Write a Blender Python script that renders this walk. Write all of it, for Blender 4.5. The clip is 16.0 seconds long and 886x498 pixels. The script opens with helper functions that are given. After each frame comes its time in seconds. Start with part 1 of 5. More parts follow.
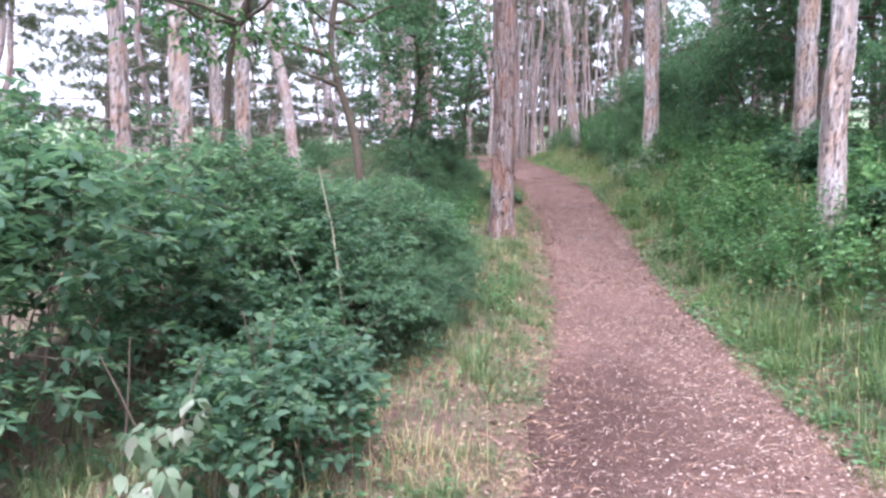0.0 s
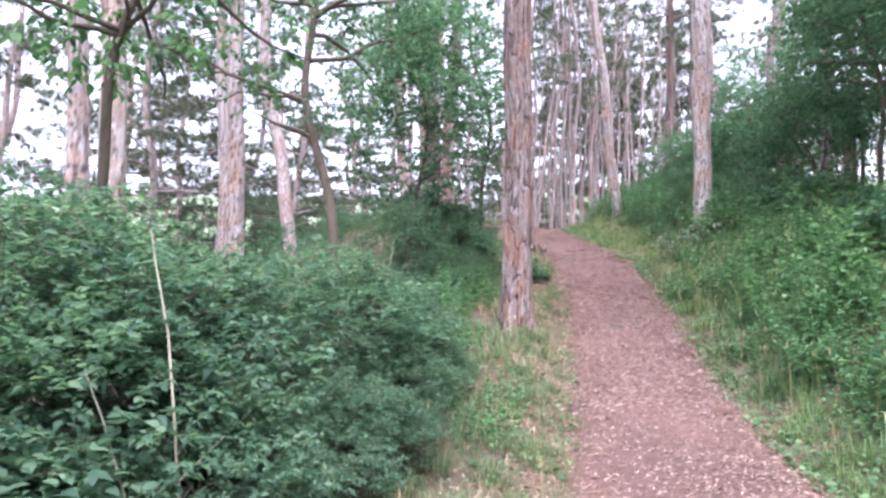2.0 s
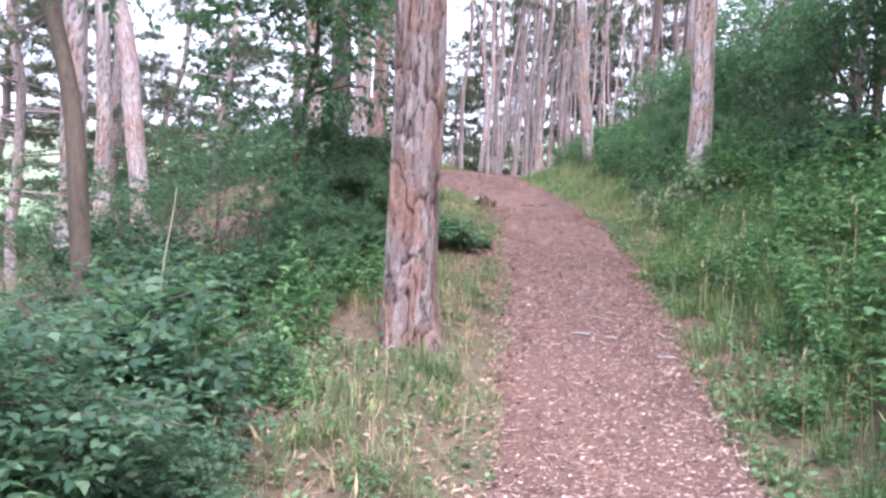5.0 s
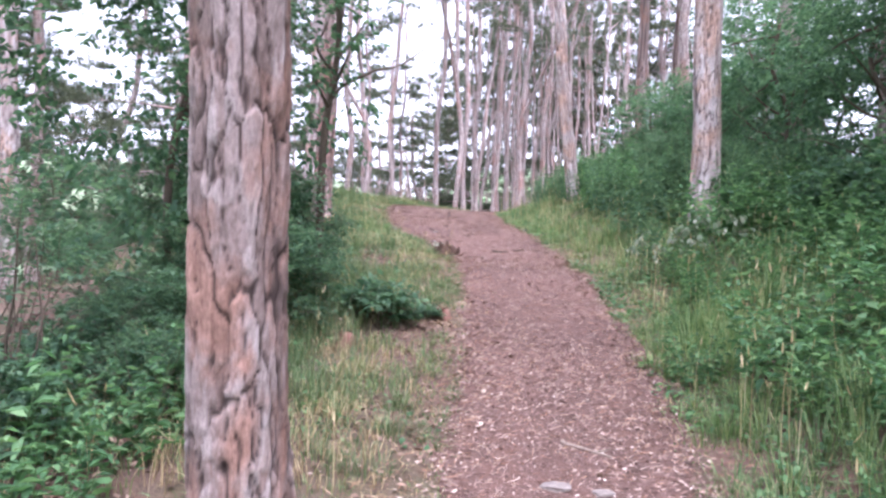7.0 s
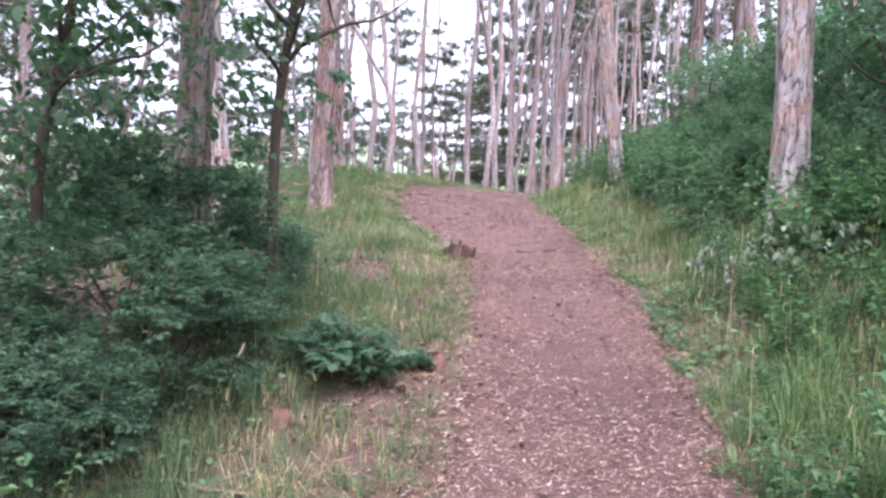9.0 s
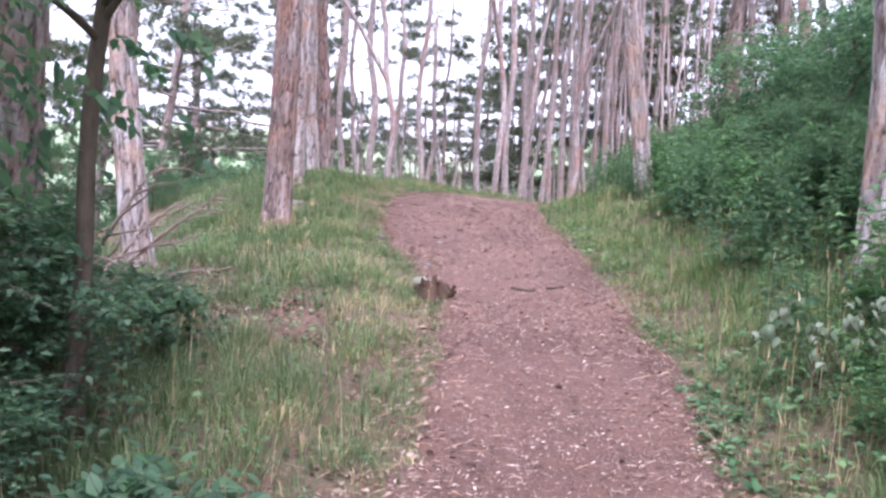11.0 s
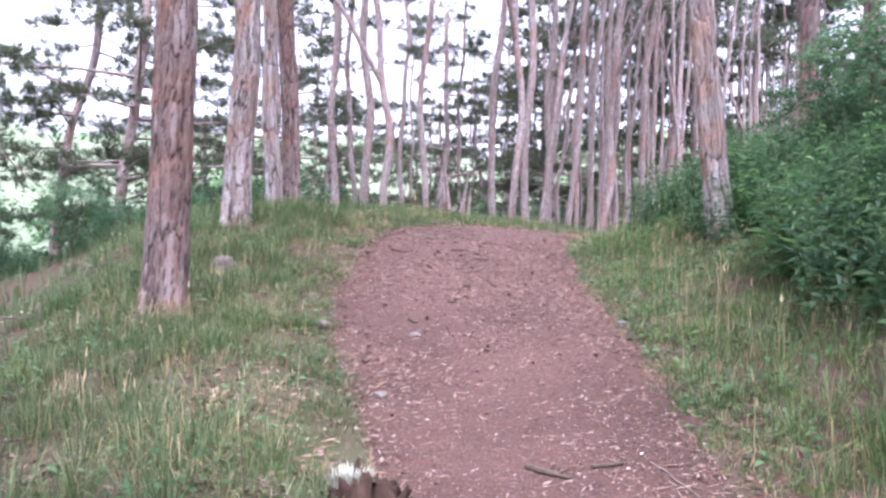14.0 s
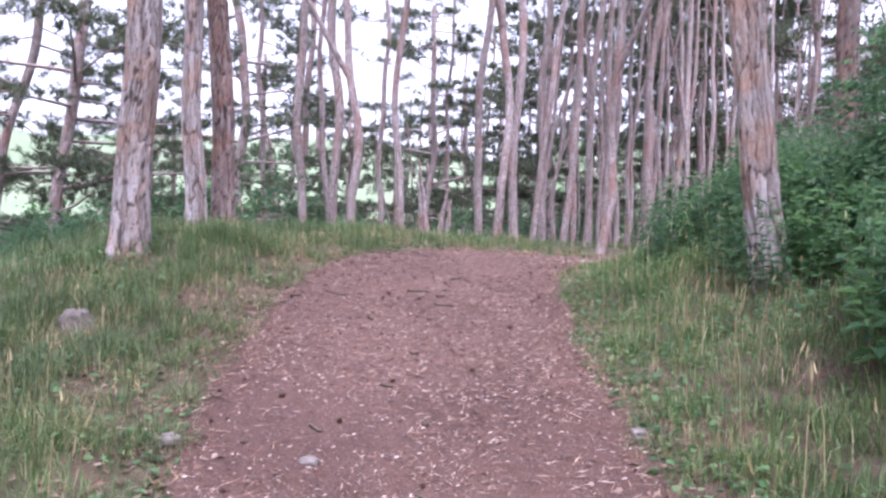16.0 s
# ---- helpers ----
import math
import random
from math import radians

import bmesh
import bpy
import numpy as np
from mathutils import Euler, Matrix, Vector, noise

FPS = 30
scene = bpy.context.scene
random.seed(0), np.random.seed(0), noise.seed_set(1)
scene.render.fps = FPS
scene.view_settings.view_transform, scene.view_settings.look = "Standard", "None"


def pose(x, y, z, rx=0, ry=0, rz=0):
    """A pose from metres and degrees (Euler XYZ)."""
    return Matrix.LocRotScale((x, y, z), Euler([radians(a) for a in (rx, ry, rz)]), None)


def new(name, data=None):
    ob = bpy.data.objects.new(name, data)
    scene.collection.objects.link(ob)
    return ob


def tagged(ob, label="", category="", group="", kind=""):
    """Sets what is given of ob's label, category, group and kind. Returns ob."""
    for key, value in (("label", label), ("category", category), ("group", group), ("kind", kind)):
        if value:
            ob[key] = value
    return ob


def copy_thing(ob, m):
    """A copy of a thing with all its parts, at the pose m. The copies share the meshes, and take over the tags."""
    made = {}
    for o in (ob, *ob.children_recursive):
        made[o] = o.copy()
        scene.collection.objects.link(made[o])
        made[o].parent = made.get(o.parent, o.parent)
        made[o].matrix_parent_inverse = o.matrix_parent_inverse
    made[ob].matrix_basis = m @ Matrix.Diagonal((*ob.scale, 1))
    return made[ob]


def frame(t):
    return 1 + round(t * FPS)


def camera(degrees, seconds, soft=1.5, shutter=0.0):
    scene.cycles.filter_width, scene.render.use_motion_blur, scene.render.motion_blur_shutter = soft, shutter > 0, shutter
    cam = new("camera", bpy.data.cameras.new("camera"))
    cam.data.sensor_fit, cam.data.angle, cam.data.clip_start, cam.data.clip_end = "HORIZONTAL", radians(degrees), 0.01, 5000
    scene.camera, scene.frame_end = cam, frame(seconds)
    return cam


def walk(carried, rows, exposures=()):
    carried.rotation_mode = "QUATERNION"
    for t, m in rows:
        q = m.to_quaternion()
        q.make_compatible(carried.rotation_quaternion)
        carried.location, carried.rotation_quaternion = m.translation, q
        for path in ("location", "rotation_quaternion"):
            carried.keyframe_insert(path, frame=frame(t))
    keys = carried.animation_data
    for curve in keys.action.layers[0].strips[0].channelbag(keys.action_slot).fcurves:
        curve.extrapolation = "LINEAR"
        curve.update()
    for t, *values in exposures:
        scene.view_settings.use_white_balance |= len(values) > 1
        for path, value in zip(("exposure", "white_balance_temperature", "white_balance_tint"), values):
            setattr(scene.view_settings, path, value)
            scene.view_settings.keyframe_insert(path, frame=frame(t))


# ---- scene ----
cam = camera(62.9, 16.0, 2.6)
METRES, EYE, TILT, LEAN, TURN = 15.5, 1.55, -2.0, 0.0, 0.0
ROWS = [
    (0.0, 0.0, 0.0, 0.0, -0.0, 0.0, 0.0),
    (0.5, 0.0128, 0.0312, 0.0021, 0.02, 1.04, 0.88),
    (1.0, 0.0152, 0.0641, 0.0042, 0.94, 3.62, -1.91),
    (1.5, 0.0195, 0.0967, 0.0076, 0.06, 4.36, -0.78),
    (2.0, 0.0297, 0.1279, 0.0132, 3.41, 5.62, -0.64),
    (2.5, 0.0341, 0.1613, 0.0166, 4.1, 3.1, -1.3),
    (3.0, 0.042, 0.19, 0.019, 2.06, 2.71, 0.51),
    (5.5, 0.0716, 0.3606, 0.0445, 0.84, 1.04, -2.72),
    (6.0, 0.0783, 0.3899, 0.0482, -2.32, 1.91, 0.59),
    (6.5, 0.0868, 0.4201, 0.0569, -0.1, 3.0, -0.23),
    (7.0, 0.0918, 0.4522, 0.0642, 0.1, 3.72, -1.52),
    (7.5, 0.0981, 0.476, 0.069, -1.87, 3.56, 1.05),
    (8.0, 0.108, 0.5042, 0.0772, -0.3, 0.84, 2.07),
    (8.5, 0.1112, 0.5279, 0.08, 2.05, 0.39, 1.35),
    (9.0, 0.1087, 0.5554, 0.0918, 3.26, 1.18, -2.08),
    (9.5, 0.1149, 0.5837, 0.0955, 3.26, 1.47, 1.05),
    (12.0, 0.1269, 0.7263, 0.1292, 5.8, 0.61, -5.0),
    (12.5, 0.1266, 0.7548, 0.1348, 6.14, 1.59, -3.39),
    (13.0, 0.1302, 0.7893, 0.1425, 7.27, 0.62, -3.35),
    (13.5, 0.1324, 0.8174, 0.1465, 8.36, -0.17, -0.75),
    (14.0, 0.1299, 0.8464, 0.1577, 6.91, 0.97, -1.9),
    (14.5, 0.1331, 0.8781, 0.162, 5.8, 2.36, -1.45),
    (15.0, 0.1367, 0.9049, 0.1683, 8.14, 1.78, -2.81),
    (15.5, 0.1343, 0.9365, 0.1767, 8.79, 0.96, -3.26),
    (16.0, 0.1383, 0.9629, 0.1796, 6.76, 1.17, -2.0),
]
walk(cam, [(t, pose(0, 0, EYE, TILT, LEAN, TURN) @ pose(METRES * x, METRES * y, METRES * z, 90 + pitch, roll, yaw)) for t, x, y, z, yaw, pitch, roll in ROWS],
     [(0.0, 2.05, 5700, 25), (1.5, 2.22, 5700, 26), (7.0, 2.22, 5700, 28), (9.0, 2.17, 5700, 29), (14.5, 1.97, 5620, 32), (16.0, 1.8, 5600, 33)])

# ---- light ----
SUN_EL, SUN_AZ = 64.0, 165.0          # a hazy sky; the sun is behind cloud
world = bpy.data.worlds.new("world")
scene.world = world
world.use_nodes = True
wn, wl = world.node_tree.nodes, world.node_tree.links
sky = wn.new("ShaderNodeTexSky")
sky.sky_type, sky.sun_disc = "NISHITA", False
sky.sun_elevation, sky.sun_rotation = radians(SUN_EL), radians(SUN_AZ)
sky.air_density, sky.dust_density, sky.ozone_density = 1.0, 4.0, 1.0
cloud = wn.new("ShaderNodeHueSaturation")      # cloud takes most of the blue out of the sky
cloud.inputs["Saturation"].default_value = 0.22
wl.new(sky.outputs[0], cloud.inputs["Color"])
wl.new(cloud.outputs[0], wn["Background"].inputs[0])
wn["Background"].inputs[1].default_value = 0.15
sun = new("sun", bpy.data.lights.new("sun", "SUN"))
sun.data.energy, sun.data.angle, sun.data.color = 1.2, radians(40), (1.0, 0.95, 0.9)
sun.matrix_world = pose(0, 0, 30, 90 - SUN_EL, 0, -SUN_AZ + 180)


# ---- materials ----
def nodes(name, rough=0.8):
    """A node material, its tree, the Principled node and a helper that adds nodes."""
    m = bpy.data.materials.new(name)
    m.use_nodes = True
    t = m.node_tree
    bsdf = t.nodes["Principled BSDF"]
    bsdf.inputs["Roughness"].default_value = rough
    bsdf.inputs["Specular IOR Level"].default_value = 0.25

    def add(kind, **values):
        n = t.nodes.new(kind)
        for key, value in values.items():
            n.inputs[key.replace("_", " ")].default_value = value
        return n
    return m, t, bsdf, add


def ramp(t, source, stops):
    r = t.nodes.new("ShaderNodeValToRGB")
    e = r.color_ramp.elements
    while len(e) < len(stops):
        e.new(0.5)
    for el, (p, c) in zip(e, stops):
        el.position, el.color = p, (*c, 1)
    t.links.new(source, r.inputs[0])
    return r.outputs[0]


def blend(t, fac, a, b, mode="MIX"):
    n = t.nodes.new("ShaderNodeMix")
    n.data_type, n.blend_type = "RGBA", mode
    for socket, v in ((n.inputs[0], fac), (n.inputs[6], a), (n.inputs[7], b)):
        if isinstance(v, (int, float)):
            socket.default_value = v
        elif isinstance(v, tuple):
            socket.default_value = (*v, 1)
        else:
            t.links.new(v, socket)
    return n.outputs[2]


def coords(t, scale=(1, 1, 1)):
    g = t.nodes.new("ShaderNodeTexCoord")
    m = t.nodes.new("ShaderNodeMapping")
    m.inputs["Scale"].default_value = scale
    t.links.new(g.outputs["Object"], m.inputs[0])
    return m.outputs[0]


def noise_of(t, add, vec, scale, detail=4, rough=0.6, distort=0.0):
    n = add("ShaderNodeTexNoise", Scale=scale, Detail=detail, Roughness=rough, Distortion=distort)
    t.links.new(vec, n.inputs["Vector"])
    return n.outputs["Fac"]


def bump(t, bsdf, height, strength, distance):
    b = t.nodes.new("ShaderNodeBump")
    b.inputs["Strength"].default_value, b.inputs["Distance"].default_value = strength, distance
    t.links.new(height, b.inputs["Height"])
    t.links.new(b.outputs[0], bsdf.inputs["Normal"])


def leaf_material(name, dark, mid, light, through_light=0.35, rough=0.5):
    """Leaves: each leaf has its own shade, and lets some light through."""
    m, t, bsdf, add = nodes(name, rough)
    geo = t.nodes.new("ShaderNodeNewGeometry")
    col = ramp(t, geo.outputs["Random Per Island"], [(0.0, dark), (0.55, mid), (1.0, light)])
    big = noise_of(t, add, coords(t), 1.3, 3)
    col = blend(t, 0.55, col, ramp(t, big, [(0.3, (0.55, 0.62, 0.6)), (0.7, (1.25, 1.2, 1.0))]), "MULTIPLY")
    t.links.new(col, bsdf.inputs["Base Color"])
    tr = t.nodes.new("ShaderNodeBsdfTranslucent")
    t.links.new(blend(t, 1.0, col, (1.25, 1.3, 0.95), "MULTIPLY"), tr.inputs[0])
    mix = t.nodes.new("ShaderNodeMixShader")
    mix.inputs[0].default_value = through_light
    t.links.new(bsdf.outputs[0], mix.inputs[1])
    t.links.new(tr.outputs[0], mix.inputs[2])
    t.links.new(mix.outputs[0], t.nodes["Material Output"].inputs[0])
    return m


def bark_material(name, deep, body, plate, pale, scale=1.0, relief=0.012):
    """Pine bark: long flaking plates with thin dark cracks between them, and red patches where flakes have gone."""
    m, t, bsdf, add = nodes(name, 0.9)
    info = t.nodes.new("ShaderNodeObjectInfo")

    def shifted(stretch):
        s = t.nodes.new("ShaderNodeVectorMath")
        s.operation = "MULTIPLY_ADD"
        t.links.new(info.outputs["Random"], s.inputs[0])
        s.inputs[1].default_value = (17, 5, 31)
        t.links.new(coords(t, stretch), s.inputs[2])
        return s.outputs[0]

    def away(value):
        """How far a noise is from its middle: thin lines where it crosses it."""
        s = t.nodes.new("ShaderNodeMath")
        s.operation = "SUBTRACT"
        t.links.new(value, s.inputs[0])
        s.inputs[1].default_value = 0.5
        k = t.nodes.new("ShaderNodeMath")
        k.operation = "ABSOLUTE"
        t.links.new(s.outputs[0], k.inputs[0])
        return k.outputs[0]

    long, short = shifted((1, 1, 0.13)), shifted((1, 1, 0.5))
    lines = away(noise_of(t, add, long, 17 * scale, 3, 0.55, 0.6))
    breaks = away(noise_of(t, add, short, 13 * scale, 4, 0.6, 1.0))
    fine = noise_of(t, add, short, 75 * scale, 6, 0.75)
    flake = noise_of(t, add, shifted((1, 1, 0.3)), 34 * scale, 4, 0.6, 1.2)
    broad = noise_of(t, add, short, 3.2, 4, 0.6)
    warp = add("ShaderNodeTexNoise", Scale=22 * scale, Detail=3, Roughness=0.6)
    t.links.new(short, warp.inputs["Vector"])
    bent = t.nodes.new("ShaderNodeVectorMath")
    bent.operation = "MULTIPLY_ADD"
    t.links.new(warp.outputs["Color"], bent.inputs[0])
    bent.inputs[1].default_value = (0.05, 0.05, 0.05)
    t.links.new(shifted((1, 1, 0.26)), bent.inputs[2])
    cells = add("ShaderNodeTexVoronoi", Scale=42 * scale)
    t.links.new(bent.outputs[0], cells.inputs["Vector"])
    shade = t.nodes.new("ShaderNodeRGBToBW")
    t.links.new(cells.outputs["Color"], shade.inputs[0])
    scales = shade.outputs[0]
    col = ramp(t, flake, [(0.34, body), (0.5, plate), (0.66, pale)])
    col = blend(t, 0.35, col, ramp(t, fine, [(0.3, body), (0.7, pale)]))
    col = blend(t, 0.5, col, ramp(t, scales, [(0.25, body), (0.5, plate), (0.75, pale)]))
    red = blend(t, fine, (body[0] * 1.0, body[1] * 0.66, body[2] * 0.56), (plate[0] * 1.25, plate[1] * 0.9, plate[2] * 0.76))
    col = blend(t, ramp(t, broad, [(0.48, (0, 0, 0)), (0.66, (0.7, 0.7, 0.7))]), col, red)
    crack = blend(t, 1.0, ramp(t, lines, [(0.0, (0.95, 0.95, 0.95)), (0.008, (0.7, 0.7, 0.7)), (0.022, (0, 0, 0))]),
                  ramp(t, breaks, [(0.0, (0.45, 0.45, 0.45)), (0.025, (0, 0, 0))]), "LIGHTEN")
    col = blend(t, crack, col, deep)
    t.links.new(col, bsdf.inputs["Base Color"])
    tall = blend(t, 0.5, ramp(t, lines, [(0.0, (0, 0, 0)), (0.12, (1, 1, 1))]), flake)
    bump(t, bsdf, blend(t, 0.45, blend(t, 0.3, tall, fine), scales), 1.0, relief * 0.8)
    return m


def plated_bark_material(name, deep, body, plate, pale, red):
    """Bark of near trunks: the mesh gives the plates and cracks; grain, streaks and rusty patches lie on them."""
    m, t, bsdf, add = nodes(name, 0.9)
    flat, crack = t.nodes.new("ShaderNodeAttribute"), t.nodes.new("ShaderNodeAttribute")
    flat.attribute_name, crack.attribute_name = "flake", "fissure"
    fine = noise_of(t, add, coords(t, (1, 1, 0.45)), 85, 6, 0.75)
    streak = noise_of(t, add, coords(t, (1, 1, 0.16)), 46, 4, 0.65, 0.8)
    broad = noise_of(t, add, coords(t, (1, 1, 0.55)), 4.2, 5, 0.62, 0.6)
    col = ramp(t, flat.outputs["Fac"], [(0.1, body), (0.5, plate), (0.95, pale)])
    col = blend(t, ramp(t, broad, [(0.46, (0, 0, 0)), (0.62, (0.85, 0.85, 0.85))]), col, blend(t, flat.outputs["Fac"], red, tuple(1.7 * c for c in red)))
    col = blend(t, 0.8, col, ramp(t, fine, [(0.28, (0.55, 0.53, 0.52)), (0.5, (0.98, 0.98, 0.98)), (0.74, (1.4, 1.4, 1.4))]), "MULTIPLY")
    col = blend(t, 0.7, col, ramp(t, streak, [(0.30, (0.55, 0.52, 0.5)), (0.48, (1.0, 1.0, 1.0)), (0.72, (1.3, 1.3, 1.32))]), "MULTIPLY")
    col = blend(t, crack.outputs["Fac"], col, deep)
    t.links.new(col, bsdf.inputs["Base Color"])
    bump(t, bsdf, blend(t, 0.5, fine, streak), 1.0, 0.010)
    return m


def plain_material(name, a, b, scale=20, rough=0.85, relief=0.004, stretch=(1, 1, 1)):
    m, t, bsdf, add = nodes(name, rough)
    v = coords(t, stretch)
    fine = noise_of(t, add, v, scale, 6, 0.7)
    broad = noise_of(t, add, v, scale * 0.13, 3)
    col = blend(t, 0.4, ramp(t, fine, [(0.3, a), (0.7, b)]), ramp(t, broad, [(0.3, a), (0.7, b)]))
    t.links.new(col, bsdf.inputs["Base Color"])
    bump(t, bsdf, fine, 0.8, relief)
    return m


def island_material(name, stops, rough=0.8, through_light=0.0):
    """Loose bits: each has a colour of its own."""
    m, t, bsdf, add = nodes(name, rough)
    geo = t.nodes.new("ShaderNodeNewGeometry")
    col = ramp(t, geo.outputs["Random Per Island"], stops)
    t.links.new(col, bsdf.inputs["Base Color"])
    if through_light:
        tr = t.nodes.new("ShaderNodeBsdfTranslucent")
        t.links.new(col, tr.inputs[0])
        mix = t.nodes.new("ShaderNodeMixShader")
        mix.inputs[0].default_value = through_light
        t.links.new(bsdf.outputs[0], mix.inputs[1])
        t.links.new(tr.outputs[0], mix.inputs[2])
        t.links.new(mix.outputs[0], t.nodes["Material Output"].inputs[0])
    return m


def earth_material(name, dark, mid, light, needle, speck, green=None, dark_patch=None):
    """Trodden earth with old needles and crumbs of bark."""
    m, t, bsdf, add = nodes(name, 0.95)
    v = coords(t)
    fine = noise_of(t, add, v, 90, 6, 0.75)
    mid_n = noise_of(t, add, v, 14, 5, 0.65)
    broad = noise_of(t, add, v, 0.9, 4, 0.6)
    col = ramp(t, fine, [(0.32, dark), (0.5, mid), (0.72, light)])
    col = blend(t, ramp(t, mid_n, [(0.42, (0, 0, 0)), (0.7, (0.55, 0.55, 0.55))]), col, needle)
    col = blend(t, 0.6, col, ramp(t, broad, [(0.32, (0.60, 0.58, 0.60)), (0.62, (1.15, 1.12, 1.1))]), "MULTIPLY")
    spots = add("ShaderNodeTexVoronoi", Scale=55.0, Randomness=1.0)
    t.links.new(v, spots.inputs["Vector"])
    pick = ramp(t, spots.outputs["Distance"], [(0.10, (1, 1, 1)), (0.2, (0, 0, 0))])
    few = noise_of(t, add, v, 23, 2)
    pick = blend(t, 1.0, pick, ramp(t, few, [(0.52, (0, 0, 0)), (0.6, (1, 1, 1))]), "MULTIPLY")
    col = blend(t, pick, col, speck)
    if dark_patch:                                  # one darker patch with a ragged outline
        x, y, wide, long = dark_patch
        place = add("ShaderNodeMapping")
        place.inputs["Location"].default_value = (-x / wide, -y / long, 0)
        place.inputs["Scale"].default_value = (1 / wide, 1 / long, 0)
        t.links.new(v, place.inputs["Vector"])
        ball = add("ShaderNodeTexGradient")
        ball.gradient_type = "SPHERICAL"
        t.links.new(place.outputs[0], ball.inputs["Vector"])
        ragged = blend(t, 0.55, ball.outputs[0], noise_of(t, add, v, 2.6, 5, 0.65))
        col = blend(t, ramp(t, ragged, [(0.36, (0, 0, 0)), (0.60, (0.8, 0.8, 0.8))]), col, blend(t, 1.0, col, (0.42, 0.38, 0.38), "MULTIPLY"))
    if green:
        cover = noise_of(t, add, v, 0.55, 6, 0.7)
        col = blend(t, ramp(t, cover, [(0.44, (0, 0, 0)), (0.66, (0.6, 0.6, 0.6))]), col, blend(t, fine, green, tuple(1.9 * g for g in green)))
    t.links.new(col, bsdf.inputs["Base Color"])
    bump(t, bsdf, blend(t, 0.5, fine, mid_n), 0.9, 0.02)
    return m


PATH_EARTH = earth_material("path_earth", (0.042, 0.025, 0.021), (0.118, 0.073, 0.062), (0.26, 0.178, 0.155), (0.15, 0.081, 0.06), (0.42, 0.335, 0.29), None, (0.75, 4.3, 1.5, 2.0))
SOIL = earth_material("forest_soil", (0.05, 0.036, 0.03), (0.115, 0.08, 0.063), (0.20, 0.145, 0.115), (0.17, 0.10, 0.07), (0.30, 0.23, 0.19), (0.055, 0.085, 0.035))
LEAF_SHRUB = leaf_material("shrub_leaf", (0.052, 0.112, 0.076), (0.09, 0.172, 0.115), (0.17, 0.265, 0.17), 0.55)
LEAF_DARK = leaf_material("dark_leaf", (0.058, 0.122, 0.082), (0.096, 0.188, 0.125), (0.155, 0.26, 0.16), 0.6)
LEAF_BRIGHT = leaf_material("herb_leaf", (0.045, 0.105, 0.055), (0.10, 0.215, 0.105), (0.20, 0.335, 0.17), 0.45)
LEAF_PALE = leaf_material("silvery_leaf", (0.09, 0.14, 0.08), (0.15, 0.20, 0.135), (0.32, 0.345, 0.29), 0.3)
NEEDLES = leaf_material("pine_needle", (0.06, 0.08, 0.06), (0.105, 0.128, 0.092), (0.16, 0.175, 0.125), 0.35, 0.6)
GRASS = leaf_material("grass_blade", (0.07, 0.12, 0.058), (0.12, 0.185, 0.09), (0.24, 0.28, 0.155), 0.35, 0.6)
GRASS_LUSH = leaf_material("lush_grass_blade", (0.075, 0.14, 0.06), (0.14, 0.225, 0.10), (0.27, 0.33, 0.17), 0.4, 0.6)
STRAW = island_material("dry_grass", [(0.0, (0.28, 0.21, 0.11)), (0.6, (0.46, 0.37, 0.20)), (1.0, (0.60, 0.52, 0.33))], 0.8, 0.25)
BARK = plated_bark_material("pine_bark", (0.04, 0.028, 0.025), (0.135, 0.098, 0.088), (0.215, 0.165, 0.152), (0.34, 0.295, 0.285), (0.185, 0.105, 0.08))
BARK_PALE = plated_bark_material("pale_pine_bark", (0.06, 0.048, 0.044), (0.22, 0.178, 0.165), (0.33, 0.288, 0.278), (0.46, 0.43, 0.425), (0.255, 0.165, 0.125))
BARK_FAR = bark_material("grove_bark", (0.07, 0.047, 0.04), (0.205, 0.156, 0.145), (0.335, 0.275, 0.262), (0.52, 0.465, 0.452), 1.3, 0.006)
TWIG = plain_material("twig_bark", (0.05, 0.04, 0.03), (0.16, 0.125, 0.095), 40, 0.9, 0.002, (1, 1, 0.3))
DEADWOOD = plain_material("dead_wood", (0.10, 0.075, 0.06), (0.30, 0.24, 0.20), 35, 0.9, 0.003, (1, 1, 0.25))
PALE_STEM = plain_material("pale_stem", (0.22, 0.19, 0.14), (0.42, 0.38, 0.29), 30, 0.8, 0.001)
STONE = plain_material("grey_stone", (0.13, 0.112, 0.10), (0.29, 0.255, 0.235), 25, 0.9, 0.012)
CHIPS = island_material("litter_chip", [(0.0, (0.05, 0.032, 0.027)), (0.22, (0.13, 0.082, 0.068)), (0.5, (0.25, 0.17, 0.142)), (0.85, (0.38, 0.285, 0.245)), (1.0, (0.55, 0.47, 0.42))], 0.85)
BANK_CHIPS = island_material("bank_litter", [(0.0, (0.10, 0.065, 0.05)), (0.5, (0.20, 0.13, 0.098)), (0.85, (0.31, 0.225, 0.175)), (1.0, (0.44, 0.36, 0.30))], 0.85)
STRANDS = island_material("dry_strand", [(0.0, (0.13, 0.08, 0.065)), (0.5, (0.30, 0.21, 0.175)), (1.0, (0.50, 0.41, 0.355))], 0.85)
DEAD_NEEDLES = island_material("fallen_needle", [(0.0, (0.15, 0.075, 0.045)), (0.6, (0.34, 0.19, 0.12)), (1.0, (0.50, 0.36, 0.25))], 0.8)
CONE = plain_material("pine_cone", (0.05, 0.03, 0.02), (0.16, 0.095, 0.06), 60, 0.8, 0.003)
FAR_GREEN = plain_material("far_meadow", (0.13, 0.19, 0.11), (0.22, 0.27, 0.165), 0.06, 0.95, 0.0)


